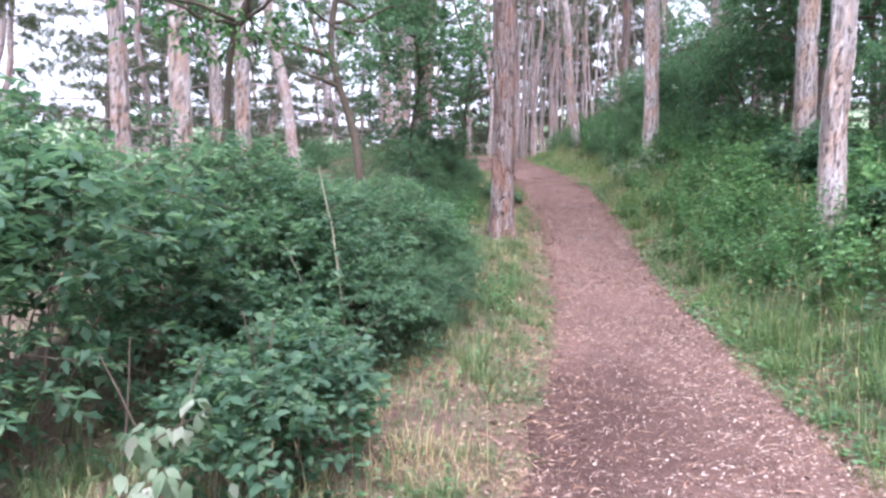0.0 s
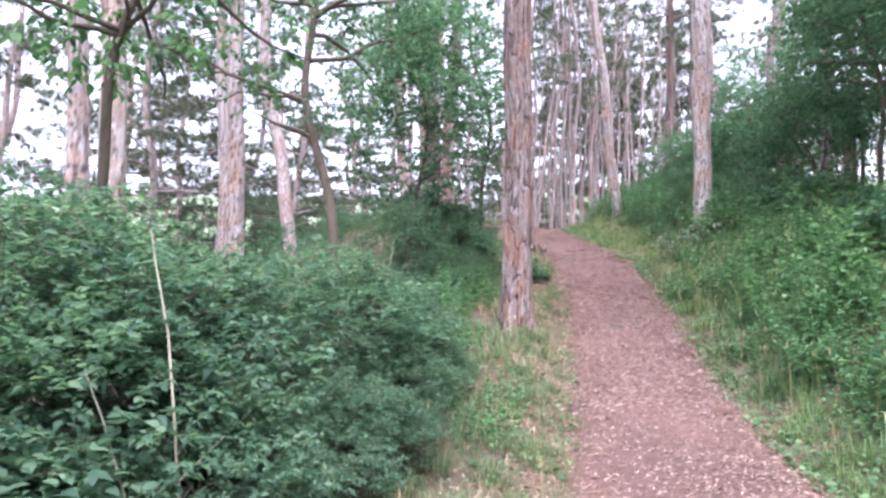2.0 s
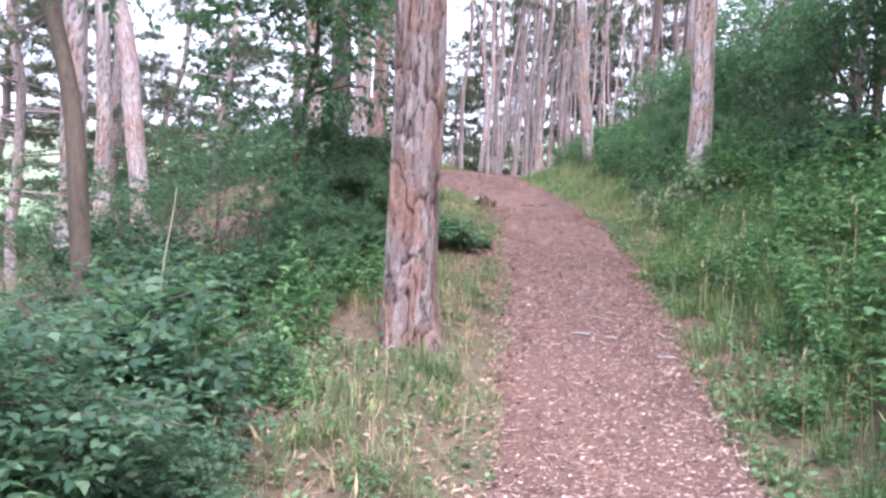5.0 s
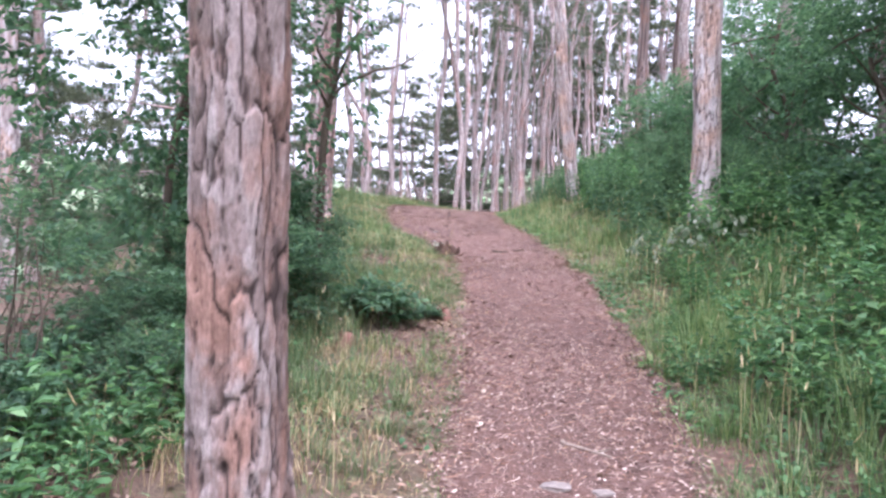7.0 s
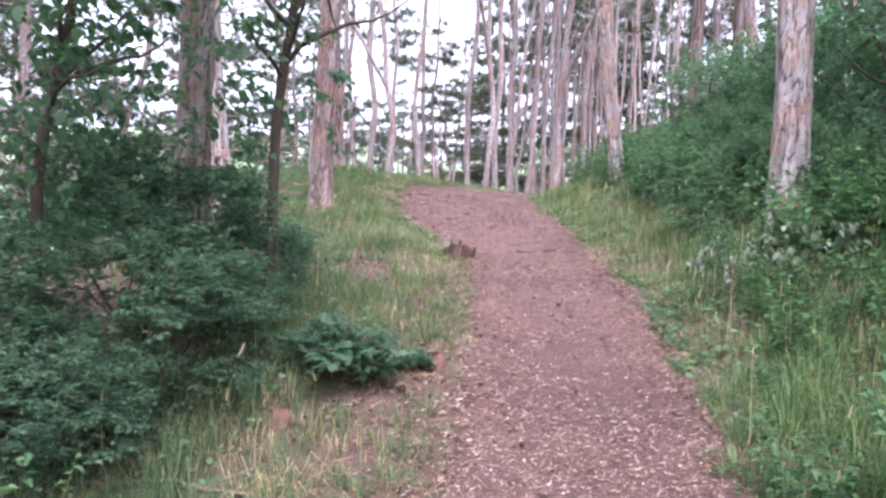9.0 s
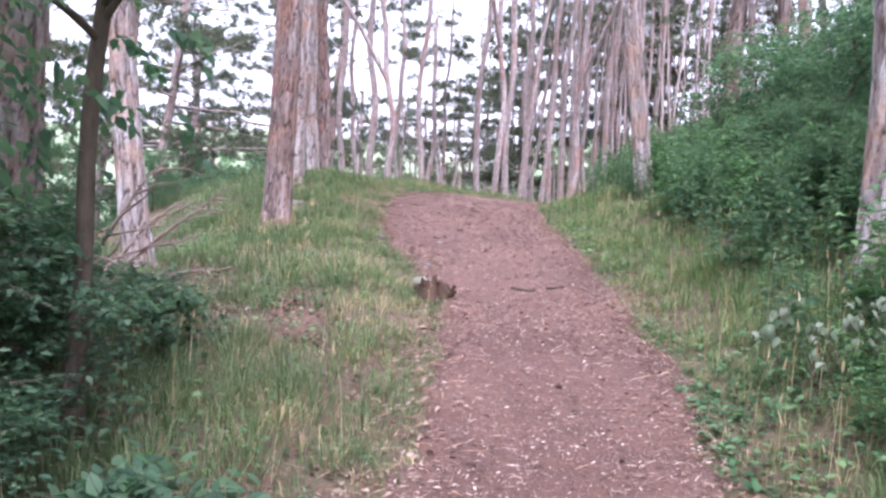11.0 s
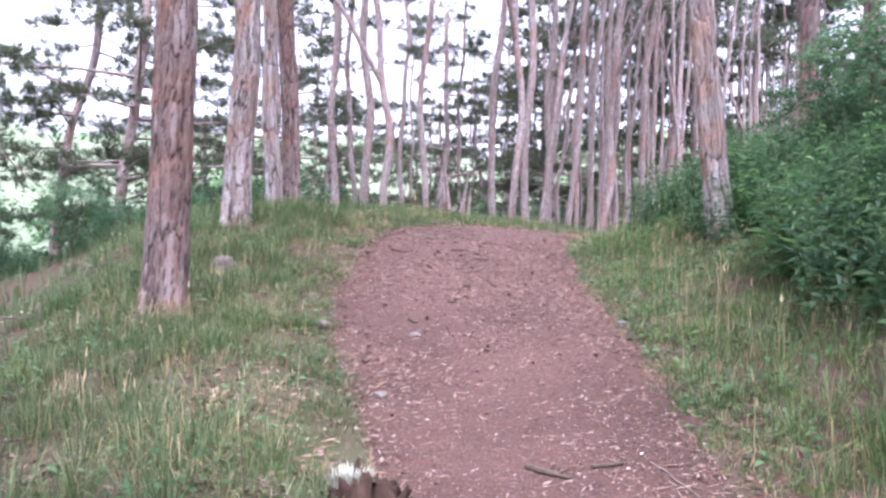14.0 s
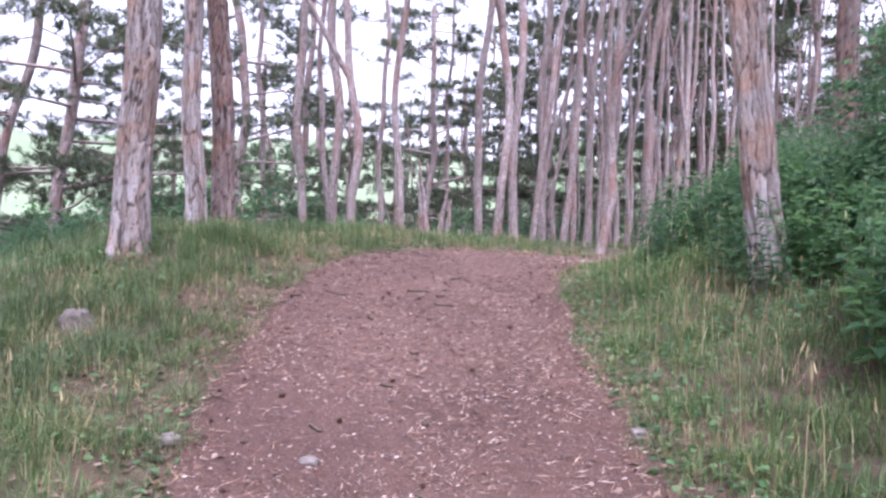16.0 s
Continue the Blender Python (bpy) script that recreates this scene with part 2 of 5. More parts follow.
# ---- the lie of the land ----
def curve_of(*points):
    xs, ys = zip(*points)
    grid = np.linspace(xs[0], xs[-1], 900)
    vals = np.interp(grid, xs, ys)
    k = np.hanning(25)
    vals = np.convolve(np.pad(vals, 12, mode="edge"), k / k.sum(), mode="valid")
    return lambda y: np.interp(y, grid, vals)


RISE = curve_of((-12, -1.0), (0, 0.0), (3, 0.25), (5.1, 0.47), (7.7, 0.80), (9.2, 1.14), (11.24, 1.56), (13.3, 1.98), (14.5, 2.22),
                (16.5, 2.61), (18.8, 3.05), (20.5, 3.38), (21.6, 3.58), (23, 3.70), (27, 3.72), (40, 3.7), (60, 3.0))
EDGE_L = curve_of((-12, -2.2), (0, -0.4), (3.5, 0.35), (5.1, 0.72), (7.7, 1.12), (11.9, 1.48), (13.3, 1.52), (15.5, 1.52), (16.5, 1.18),
                  (17.85, 0.68), (18.7, 0.42), (20.5, 0.22), (22, 0.35), (24, 1.6), (27, 4.0), (34, 8.5), (60, 24))
EDGE_R = curve_of((-12, 0.0), (0, 1.65), (3.5, 2.15), (5.8, 2.35), (8.15, 2.5), (11, 2.75), (13, 2.93), (14.5, 3.02), (16.5, 2.85),
                  (18.5, 2.68), (21.2, 2.42), (22.5, 2.6), (24, 3.5), (27, 5.8), (34, 10.0), (60, 25.5))


def lattice(ix, iy, iz, seed):
    n = (ix * 374761393 + iy * 668265263 + iz * 2147483647 + seed * 974711) & 0x7FFFFFFF
    n = ((n ^ (n >> 13)) * 1274126177) & 0x7FFFFFFF
    return ((n ^ (n >> 16)) & 0xFFFF) / 65535.0


def vnoise(x, y, z=0.0, seed=0):
    """Smooth value noise, 0 to 1, on arrays."""
    x, y, z = np.broadcast_arrays(np.asarray(x, float), np.asarray(y, float), np.asarray(z, float))
    fx, fy, fz = np.floor(x), np.floor(y), np.floor(z)
    ix, iy, iz = fx.astype(np.int64), fy.astype(np.int64), fz.astype(np.int64)
    u, v, w = x - fx, y - fy, z - fz
    u, v, w = u * u * (3 - 2 * u), v * v * (3 - 2 * v), w * w * (3 - 2 * w)
    out = 0
    for dx in (0, 1):
        for dy in (0, 1):
            for dz in (0, 1):
                out = out + lattice(ix + dx, iy + dy, iz + dz, seed) * (u if dx else 1 - u) * (v if dy else 1 - v) * (w if dz else 1 - w)
    return out


def height(x, y):
    """The ground's height."""
    x, y = np.asarray(x, float), np.asarray(y, float)
    z = RISE(y)
    l, r = np.maximum(EDGE_L(y) - x, 0), np.maximum(x - EDGE_R(y), 0)
    near = np.exp(-((y - 9.0) / 2.6) ** 2)
    z = z + 0.17 * near * np.clip(l / 0.5, 0, 1) - 0.15 * near * np.clip((l - 1.2) / 1.5, 0, 1)
    z = z + 0.08 * np.clip(l / 0.8, 0, 1)
    up = np.clip((y - 14) / 3, 0, 1) * np.clip((23.5 - y) / 3, 0.25, 1)
    steep = 0.055 + 0.10 * up
    drop = np.maximum(l - 2.2 + 1.1 * up, 0)
    z = z - np.where(drop < 2, steep * drop ** 2, 4 * steep + 0.40 * (drop - 2)) * np.clip(1.6 - drop / 60, 0.55, 1)
    z = np.maximum(z, -11.0)
    z = z + (0.8 + 0.35 * np.exp(-((y - 7.5) / 4) ** 2)) * (1 - np.exp(-(r / 1.35) ** 2)) * np.clip((26 - y) / 5, 0.15, 1) * np.clip((y + 3) / 5, 0.3, 1) + 0.02 * np.minimum(r, 25)
    z = z - 0.055 * np.clip(x - 0.8, -3, 5) * np.clip((y - 17.5) / 3, 0, 1) * np.clip((34 - y) / 8, 0, 1)
    off = np.clip((l + r) / 0.6, 0, 1)
    z = z + (0.03 + 0.10 * off) * (vnoise(x * 1.1, y * 1.1, 0, 3) - 0.5) + 0.035 * off * (vnoise(x * 4.3, y * 4.3, 0, 4) - 0.5)
    z = z + 0.012 * (vnoise(x * 7, y * 7, 0, 5) - 0.5)
    far = np.hypot(x - 1, y - 12)
    hill = np.clip((far - 170) / 330, 0, 1)
    hill = hill * hill * (3 - 2 * hill)
    return z + hill * (52 + 45 * vnoise(x / 140, y / 140, 0, 8)) + np.clip((far - 45) / 120, 0, 1) * 3 * (vnoise(x / 30, y / 30, 0, 9) - 0.5)


# ---- building blocks ----
def mesh_of(name, verts, faces, material, smooth=False):
    """faces: an int array (n, 3) or (n, 4), or a list."""
    me = bpy.data.meshes.new(name)
    if isinstance(faces, np.ndarray):
        n, k = faces.shape
        me.vertices.add(len(verts))
        me.vertices.foreach_set("co", np.asarray(verts, np.float32).ravel())
        me.loops.add(n * k)
        me.loops.foreach_set("vertex_index", faces.astype(np.int32).ravel())
        me.polygons.add(n)
        me.polygons.foreach_set("loop_start", np.arange(0, n * k, k, dtype=np.int32))
        me.polygons.foreach_set("loop_total", np.full(n, k, np.int32))
        me.update(calc_edges=True)
    else:
        me.from_pydata([tuple(v) for v in verts], [], faces)
    me.materials.append(material)
    if smooth:
        me.polygons.foreach_set("use_smooth", np.ones(len(me.polygons), bool))
    return me


def part(name, me, parent, label=""):
    ob = new(name, me)
    ob.parent = parent
    return tagged(ob, label)


def thing(name, label, category, group="", kind=""):
    return tagged(new(name), label, category, group, kind)


def tube(points, radii, sides=6):
    """Vertices and quads of a bent, tapering round stem, closed at both ends by its narrow rings."""
    p, r = np.asarray(points, float), np.asarray(radii, float)
    d = np.gradient(p, axis=0)
    d /= np.linalg.norm(d, axis=1)[:, None] + 1e-9
    ref = np.where(np.abs(d[:, 2:3]) > 0.8, [[1.0, 0, 0]], [[0, 0, 1.0]])
    a = np.cross(d, ref)
    a /= np.linalg.norm(a, axis=1)[:, None] + 1e-9
    b = np.cross(d, a)
    th = np.arange(sides) * 2 * np.pi / sides
    v = p[:, None] + r[:, None, None] * (np.cos(th)[None, :, None] * a[:, None] + np.sin(th)[None, :, None] * b[:, None])
    i, j = np.meshgrid(np.arange(len(p) - 1), np.arange(sides), indexing="ij")
    k = (j + 1) % sides
    f = np.stack([i * sides + j, i * sides + k, (i + 1) * sides + k, (i + 1) * sides + j], -1).reshape(-1, 4)
    return v.reshape(-1, 3), f


def joined(pieces):
    vs, fs, n = [], [], 0
    for v, f in pieces:
        vs.append(v)
        fs.append(f + n)
        n += len(v)
    return np.concatenate(vs), np.concatenate(fs)


def unit(v):
    return v / (np.linalg.norm(v, axis=-1, keepdims=True) + 1e-9)


def leaves(base, way, up, length, width, curl=0.15, simple=False):
    """Folded pointed leaves, each with two halves about a midrib."""
    way = unit(way)
    side = unit(np.cross(way, up))
    nor = np.cross(side, way)
    L, W = length[:, None], width[:, None]
    if simple:
        pts = np.stack([base, base + way * L * 0.45 + side * W * 0.5 + nor * L * 0.10, base + way * L - nor * L * curl,
                        base + way * L * 0.45 - side * W * 0.5 + nor * L * 0.10], 1)
        o = (np.arange(len(base)) * 4)[:, None, None]
        return pts.reshape(-1, 3), (np.array([[0, 1, 2], [0, 2, 3]])[None] + o).reshape(-1, 3)
    low, high = base + way * L * 0.28 + nor * L * 0.05, base + way * L * 0.66 + nor * L * 0.02
    pts = np.stack([base, low + side * W * 0.48, high + side * W * 0.38, base + way * L - nor * L * curl, high - side * W * 0.38, low - side * W * 0.48], 1)
    n = len(base)
    o = (np.arange(n) * 6)[:, None, None]
    f = (np.array([[0, 1, 5], [1, 2, 5], [2, 4, 5], [2, 3, 4]])[None] + o).reshape(-1, 3)
    return pts.reshape(-1, 3), f


def blades(base, lean, length, width):
    """Bent grass blades: 5 vertices, 3 triangles."""
    n = len(base)
    side = unit(np.cross(lean + 1e-6, [[0, 0, 1.0]])) * (width[:, None] / 2)
    mid = base + lean * length[:, None] * 0.25 + np.array([[0, 0, 1.0]]) * length[:, None] * 0.6
    tip = base + lean * length[:, None] * 0.75 + np.array([[0, 0, 1.0]]) * length[:, None] * (1 - 0.35 * np.linalg.norm(lean, axis=1))[:, None]
    pts = np.stack([base - side, base + side, mid + side * 0.8, mid - side * 0.8, tip], 1)
    o = (np.arange(n) * 5)[:, None, None]
    f = (np.array([[0, 1, 2], [0, 2, 3], [3, 2, 4]])[None] + o).reshape(-1, 3)
    return pts.reshape(-1, 3), f


def bent_line(rng, start, way, length, n=7, wander=0.25, lift=0.0):
    p, d, out = np.array(start, float), np.array(way, float), []
    d /= np.linalg.norm(d)
    for _ in range(n):
        out.append(p.copy())
        d = d + rng.normal(0, wander, 3) * 0.5 + np.array([0, 0, lift])
        d /= np.linalg.norm(d)
        p = p + d * length / (n - 1)
    return np.array(out)


def shrub_meshes(name, seed, height_m, radius, sprays, leaf, leaf_mat, per_spray=11, low=0.05, stems=9, droop=0.1, simple=False):
    """A leafy shrub: stems from the ground, twigs, and sprays of leaves through an uneven, gappy crown."""
    rng = np.random.default_rng(seed)
    wood = []
    for i in range(stems):
        a = rng.uniform(0, 2 * np.pi)
        out = rng.uniform(0.15, 0.75)
        pts = bent_line(rng, (0.12 * radius * np.cos(a), 0.12 * radius * np.sin(a), -0.05), (out * np.cos(a), out * np.sin(a), 1.0),
                        height_m * rng.uniform(0.6, 0.95), 8, 0.22, 0.02)
        r0 = rng.uniform(0.007, 0.016) * (height_m / 2) ** 0.5
        wood.append(tube(pts, np.linspace(r0, 0.002, 8), 5))
    u = unit(rng.normal(size=(sprays * 3, 3)))
    u[:, 2] = np.abs(u[:, 2]) * rng.choice([1, 1, 1, -1], len(u))
    rad = rng.uniform(0.35, 1.0, len(u)) ** 0.5
    lump = 0.62 + 0.62 * vnoise(u[:, 0] * 2.3 + 9, u[:, 1] * 2.3 + 9, u[:, 2] * 2.3 + 9, seed)
    c = u * (rad * lump)[:, None] * np.array([radius, radius, height_m * 0.56]) + np.array([0, 0, height_m * 0.5])
    gap = vnoise(c[:, 0] * 2.6, c[:, 1] * 2.6, c[:, 2] * 2.6, seed + 7)
    c = c[(gap > 0.36) & (c[:, 2] > low)][:sprays]
    out = unit(c - np.array([0, 0, height_m * 0.3])) + rng.normal(0, 0.45, c.shape)
    out[:, 2] = out[:, 2] * 0.6 - droop
    out = unit(out)
    span = rng.uniform(0.6, 1.3, len(c)) * leaf * per_spray * 0.32
    for i in range(0, len(c), 6):
        wood.append(tube(np.array([c[i] - out[i] * span[i], c[i], c[i] + out[i] * span[i]]), [0.004, 0.003, 0.0015], 3))
    k = np.tile(np.arange(per_spray), len(c))
    cc, oo, ss = np.repeat(c, per_spray, 0), np.repeat(out, per_spray, 0), np.repeat(span, per_spray)
    side = unit(np.cross(oo, np.array([[0, 0, 1.0]]) + rng.normal(0, 0.15, oo.shape)))
    hand_sign = np.where(k % 2 == 0, 1.0, -1.0)[:, None]
    base = cc + oo * (ss * (k / (per_spray - 1) - 0.4))[:, None] + rng.normal(0, 0.012, cc.shape)
    way = oo * 0.55 + side * hand_sign * 0.9 + rng.normal(0, 0.3, oo.shape) + np.array([0, 0, -droop * 1.5])
    up = np.array([[0, 0, 1.0]]) + rng.normal(0, 0.35, oo.shape)
    size = leaf * rng.uniform(0.6, 1.35, len(base))
    lv, lf = leaves(base, way, up, size, size * rng.uniform(0.45, 0.65, len(base)), 0.15, simple)
    wv, wf = joined(wood)
    return mesh_of(name + "_stems", wv, wf, TWIG, True), mesh_of(name + "_leaves", lv, lf, leaf_mat)


def shrub(name, label, category, meshes, leaf_label="", group=""):
    ob = thing(name, label, category, group)
    tagged(part("brushwood", meshes[0], ob, "thin brown woody stems"), kind="stuff")
    tagged(part("foliage", meshes[1], ob, leaf_label), kind="stuff")
    return ob


def put(ob, x, y, turn=0.0, size=1.0, tall=1.0, sink=0.03):
    return pose(x, y, float(height(x, y)) - sink, 0, 0, turn) @ Matrix.Diagonal((size, size, size * tall, 1))


def bark_plates(T, Z, radius, seed, wide, tall):
    """Long bark plates round a trunk: how deep each place lies in a crack (0 to 1), and a value for its plate."""
    n = max(5, int(round(2 * np.pi * radius / wide)))
    x, y = np.cos(T) * radius, np.sin(T) * radius
    u = T / (2 * np.pi) * n + 1.1 * (vnoise(x * 9 + 3, y * 9 + 3, Z * 2.4, seed) - 0.5) + 0.55 * (vnoise(x * 34, y * 34, Z * 11, seed + 1) - 0.5)
    v = Z / tall + 1.1 * (vnoise(x * 10 + 7, y * 10 + 7, Z * 4, seed + 2) - 0.5) + 0.3 * (vnoise(x * 40, y * 40, Z * 16, seed + 3) - 0.5)
    near, second, value = np.full(u.shape, 9.0), np.full(u.shape, 9.0), np.zeros(u.shape)
    for di in (-1, 0, 1):
        for dj in (-1, 0, 1):
            i, j = np.floor(u).astype(np.int64) + di, np.floor(v).astype(np.int64) + dj
            m = np.mod(i, n)
            d = np.hypot(i + 0.1 + 0.8 * lattice(m, j, 1, seed) - u, j + 0.05 + 0.9 * lattice(m, j, 2, seed) - v)
            first = d < near
            second = np.where(first, near, np.minimum(second, d))
            value = np.where(first, lattice(m, j, 3, seed), value)
            near = np.where(first, d, near)
    return np.clip(1 - (second - near) / 0.15, 0, 1), value


def trunk_mesh(name, seed, radius, tall, lean=(0, 0), bend=0.12, sides=10, rings=16, material=None, flare=0.35, relief=0.0, taper=0.45, wave=0.0):
    """A pine trunk, tapered and a little bent, flared at the foot; with relief, plates of bark stand out from it."""
    rng = np.random.default_rng(seed)
    s = np.linspace(0, 1, rings)
    if rings > 60:                       # close rings where the eye comes near
        s = np.where(s < 0.86, s / 0.86 * 0.42, 0.42 + (s - 0.86) / 0.14 * 0.58)
    ph = rng.uniform(0, 6.28, 4)
    z = s * tall - 0.12
    sway = wave * np.clip(z / 1.2, 0, 1)
    cx = lean[0] * z + bend * np.sin(s * 5 + ph[0]) * s + 0.35 * bend * np.sin(s * 13 + ph[1]) * s + sway * (np.sin(z * 1.25 + ph[2]) + 0.5 * np.sin(z * 2.7 + ph[0]))
    cy = lean[1] * z + bend * np.sin(s * 4 + ph[2]) * s + sway * np.sin(z * 1.1 + ph[3])
    r = radius * (1 - taper * s) * (1 + flare * np.exp(-np.maximum(z, 0) / 0.22))
    th = np.arange(sides) * 2 * np.pi / sides
    T, Z = np.meshgrid(th, z)
    R = r[:, None] * (1 + 0.05 * np.sin(2 * T + ph[3]) + 0.03 * np.sin(5 * T + Z * 1.5))
    R = R * (1 + 0.16 * (vnoise(np.cos(T) * 1.4 + 5, np.sin(T) * 1.4 + 5, Z * 1.7, seed + 8) - 0.5))
    foot = np.exp(-np.maximum(Z, 0) / 0.16)
    R = R * (1 + 0.16 * foot * np.sin(4 * T + ph[0]))
    if relief:
        deep, plate = bark_plates(T, Z, radius, seed, 0.05, 0.46)
        small, scale = bark_plates(T, Z, radius, seed + 40, 0.03, 0.11)
        grain = vnoise(np.cos(T) * radius * 60, np.sin(T) * radius * 60, Z * 30, seed + 2)
        fissure = np.maximum(deep ** 1.3, 0.22 * small ** 2)
        R = R + relief * (0.3 - 0.85 * deep + 0.7 * (plate - 0.5) + 0.35 * (scale - 0.5) - 0.15 * small + 0.25 * (grain - 0.5))
    v = np.stack([cx[:, None] + R * np.cos(T), cy[:, None] + R * np.sin(T), Z], -1).reshape(-1, 3)
    i, j = np.meshgrid(np.arange(rings - 1), np.arange(sides), indexing="ij")
    k = (j + 1) % sides
    f = np.stack([i * sides + j, i * sides + k, (i + 1) * sides + k, (i + 1) * sides + j], -1).reshape(-1, 4)
    me = mesh_of(name, v, f, material, True)
    if relief:
        for key, values in (("fissure", np.clip(fissure * 1.3 - 0.1, 0, 0.93)), ("flake", 0.55 * plate + 0.45 * scale)):
            me.attributes.new(key, "FLOAT", "POINT").data.foreach_set("value", values.ravel().astype(np.float32))
    return me, np.stack([cx, cy, z], 1)


def crown_meshes(name, seed, axis, low, boughs, reach, tufts, needle=0.13, per_tuft=15, flat=0.25, broad=0.075):
    """Boughs and needle tufts of a pine: near-level boughs that carry flat plates of tufts at their ends."""
    rng = np.random.default_rng(seed)
    wood, centres, ways = [], [], []
    tall = axis[-1, 2]
    for i in range(boughs):
        z = rng.uniform(low, tall)
        a = rng.uniform(0, 2 * np.pi)
        span = reach * rng.uniform(0.5, 1.1) * (1 - 0.6 * max(0, (z - low) / (tall - low)) ** 2)
        start = np.array([np.interp(z, axis[:, 2], axis[:, 0]), np.interp(z, axis[:, 2], axis[:, 1]), z])
        pts = bent_line(rng, start, (np.cos(a), np.sin(a), rng.uniform(-0.12, 0.28)), span, 7, 0.24, -0.02)
        wood.append(tube(pts[::2], np.linspace(0.018 * span / 2 + 0.008, 0.005, 4), 4))
        m = max(4, int(tufts * span / reach))
        s = rng.uniform(0.35, 1.0, m) ** 0.7
        idx = s * 6
        on = np.stack([np.interp(idx, np.arange(7), pts[:, c]) for c in range(3)], 1)
        spread = 0.30 * span * s[:, None]
        off = rng.normal(0, 1, (m, 3)) * spread * np.array([0.62, 0.62, flat * 0.55])
        c = on + off + np.array([0, 0, 0.05])
        centres.append(c)
        ways.append(unit(off + np.array([np.cos(a), np.sin(a), 0.5]) * 0.3))
    c, w = np.concatenate(centres), np.concatenate(ways)
    n = len(c)
    base = np.repeat(c, per_tuft, 0) + rng.normal(0, needle * 0.25, (n * per_tuft, 3))
    way = unit(np.repeat(w, per_tuft, 0) * 0.7 + rng.normal(0, 0.75, (n * per_tuft, 3)) + np.array([0, 0, 0.25]))
    side = unit(np.cross(way, rng.normal(size=way.shape))) * needle * broad
    size = needle * rng.uniform(0.7, 1.4, len(base))[:, None]
    pts = np.stack([base - side, base + side, base + way * size], 1).reshape(-1, 3)
    f = np.arange(len(pts)).reshape(-1, 3)
    wv, wf = joined(wood)
    return mesh_of(name + "_boughs", wv, wf, BARK_FAR, True), mesh_of(name + "_needles", pts, f, NEEDLES)


# ---- ground and path ----
def spaced(lo, a, b, hi, step, grow=1.22):
    out, s, v = list(np.arange(a, b, step)), step, b
    while v < hi:
        out.append(v)
        s *= grow
        v += s
    s, v = step, a
    while v > lo:
        s *= grow
        v -= s
        out.insert(0, v)
    return np.array(out)


def ground():
    gx, gy = spaced(-620, -4, 7, 620, 0.16), spaced(-500, -3, 27, 760, 0.16)
    X, Y = np.meshgrid(gx, gy)
    Z = height(X, Y)
    inside = np.minimum(X - EDGE_L(Y), EDGE_R(Y) - X)
    Z = Z - 0.03 * np.clip(inside / 0.25, 0, 1)
    v = np.stack([X, Y, Z], -1).reshape(-1, 3)
    nx, ny = len(gx), len(gy)
    i, j = np.meshgrid(np.arange(ny - 1), np.arange(nx - 1), indexing="ij")
    f = np.stack([i * nx + j, i * nx + j + 1, (i + 1) * nx + j + 1, (i + 1) * nx + j], -1).reshape(-1, 4)
    me = mesh_of("ground", v, f, SOIL, True)
    me.materials.append(FAR_GREEN)
    mid = v[f].mean(1)
    me.polygons.foreach_set("material_index", (np.hypot(mid[:, 0] - 1, mid[:, 1] - 12) > 75).astype(np.int32))
    tagged(new("ground", me), "brown forest floor of soil, needles and leaf litter on a slope", "ground", kind="structure")


def path():
    ys = np.arange(-9, 40, 0.08)
    cols = 26
    u = np.linspace(0, 1, cols)
    ragl = 0.16 * (vnoise(ys * 1.9, 0, 0, 21) - 0.5) + 0.12 * (vnoise(ys * 6, 0, 0, 22) - 0.5)
    ragr = 0.16 * (vnoise(ys * 1.7, 4, 0, 23) - 0.5) + 0.12 * (vnoise(ys * 6, 4, 0, 24) - 0.5)
    L, R = EDGE_L(ys) + ragl, EDGE_R(ys) + ragr
    X = L[:, None] + (R - L)[:, None] * u[None]
    Y = np.repeat(ys[:, None], cols, 1)
    side = np.minimum(u, 1 - u)[None] * (R - L)[:, None]
    Z = height(X, Y) + 0.012 - 0.045 * np.clip(1 - side / 0.09, 0, 1) - 0.02 * np.clip(side / 0.8, 0, 1)
    v = np.stack([X, Y, Z], -1).reshape(-1, 3)
    i, j = np.meshgrid(np.arange(len(ys) - 1), np.arange(cols - 1), indexing="ij")
    f = np.stack([i * cols + j, i * cols + j + 1, (i + 1) * cols + j + 1, (i + 1) * cols + j], -1).reshape(-1, 4)
    tagged(new("path", mesh_of("path", v, f, PATH_EARTH, True)), "trodden reddish-brown earth footpath strewn with needles and chips", "path", kind="structure")


def path_height(x, y):
    l, r = EDGE_L(y), EDGE_R(y)
    side = np.minimum(x - l, r - x)
    return height(x, y) + 0.012 - 0.02 * np.clip(side / 0.8, 0, 1)


ground()
path()

# ---- pines beside the path ----
def near_pine(name, seed, x, y, radius, lean, label, tall=10.0, relief=0.016, detail=(84, 290), crown=True, low=0.62, bark=None, wave=0.02):
    ob = thing(name, label, "tree", "pines beside the path")
    me, axis = trunk_mesh("trunk", seed, radius, tall, lean, 0.05, detail[0], detail[1], bark or BARK, 0.30, relief, 0.4, wave)
    part("trunk", me, ob, "furrowed grey-brown bark with reddish patches")
    if crown:
        boughs, needles = crown_meshes("pine", seed, axis, tall * low, 22, 2.6, 26, 0.12, 16, 0.14, 0.10)
        tagged(part("branchwork", boughs, ob), kind="stuff")
        tagged(part("crown", needles, ob, "dark green needle tufts on level boughs"), kind="stuff")
    ob.matrix_basis = pose(x, y, float(height(x, y)) - 0.02)
    return ob


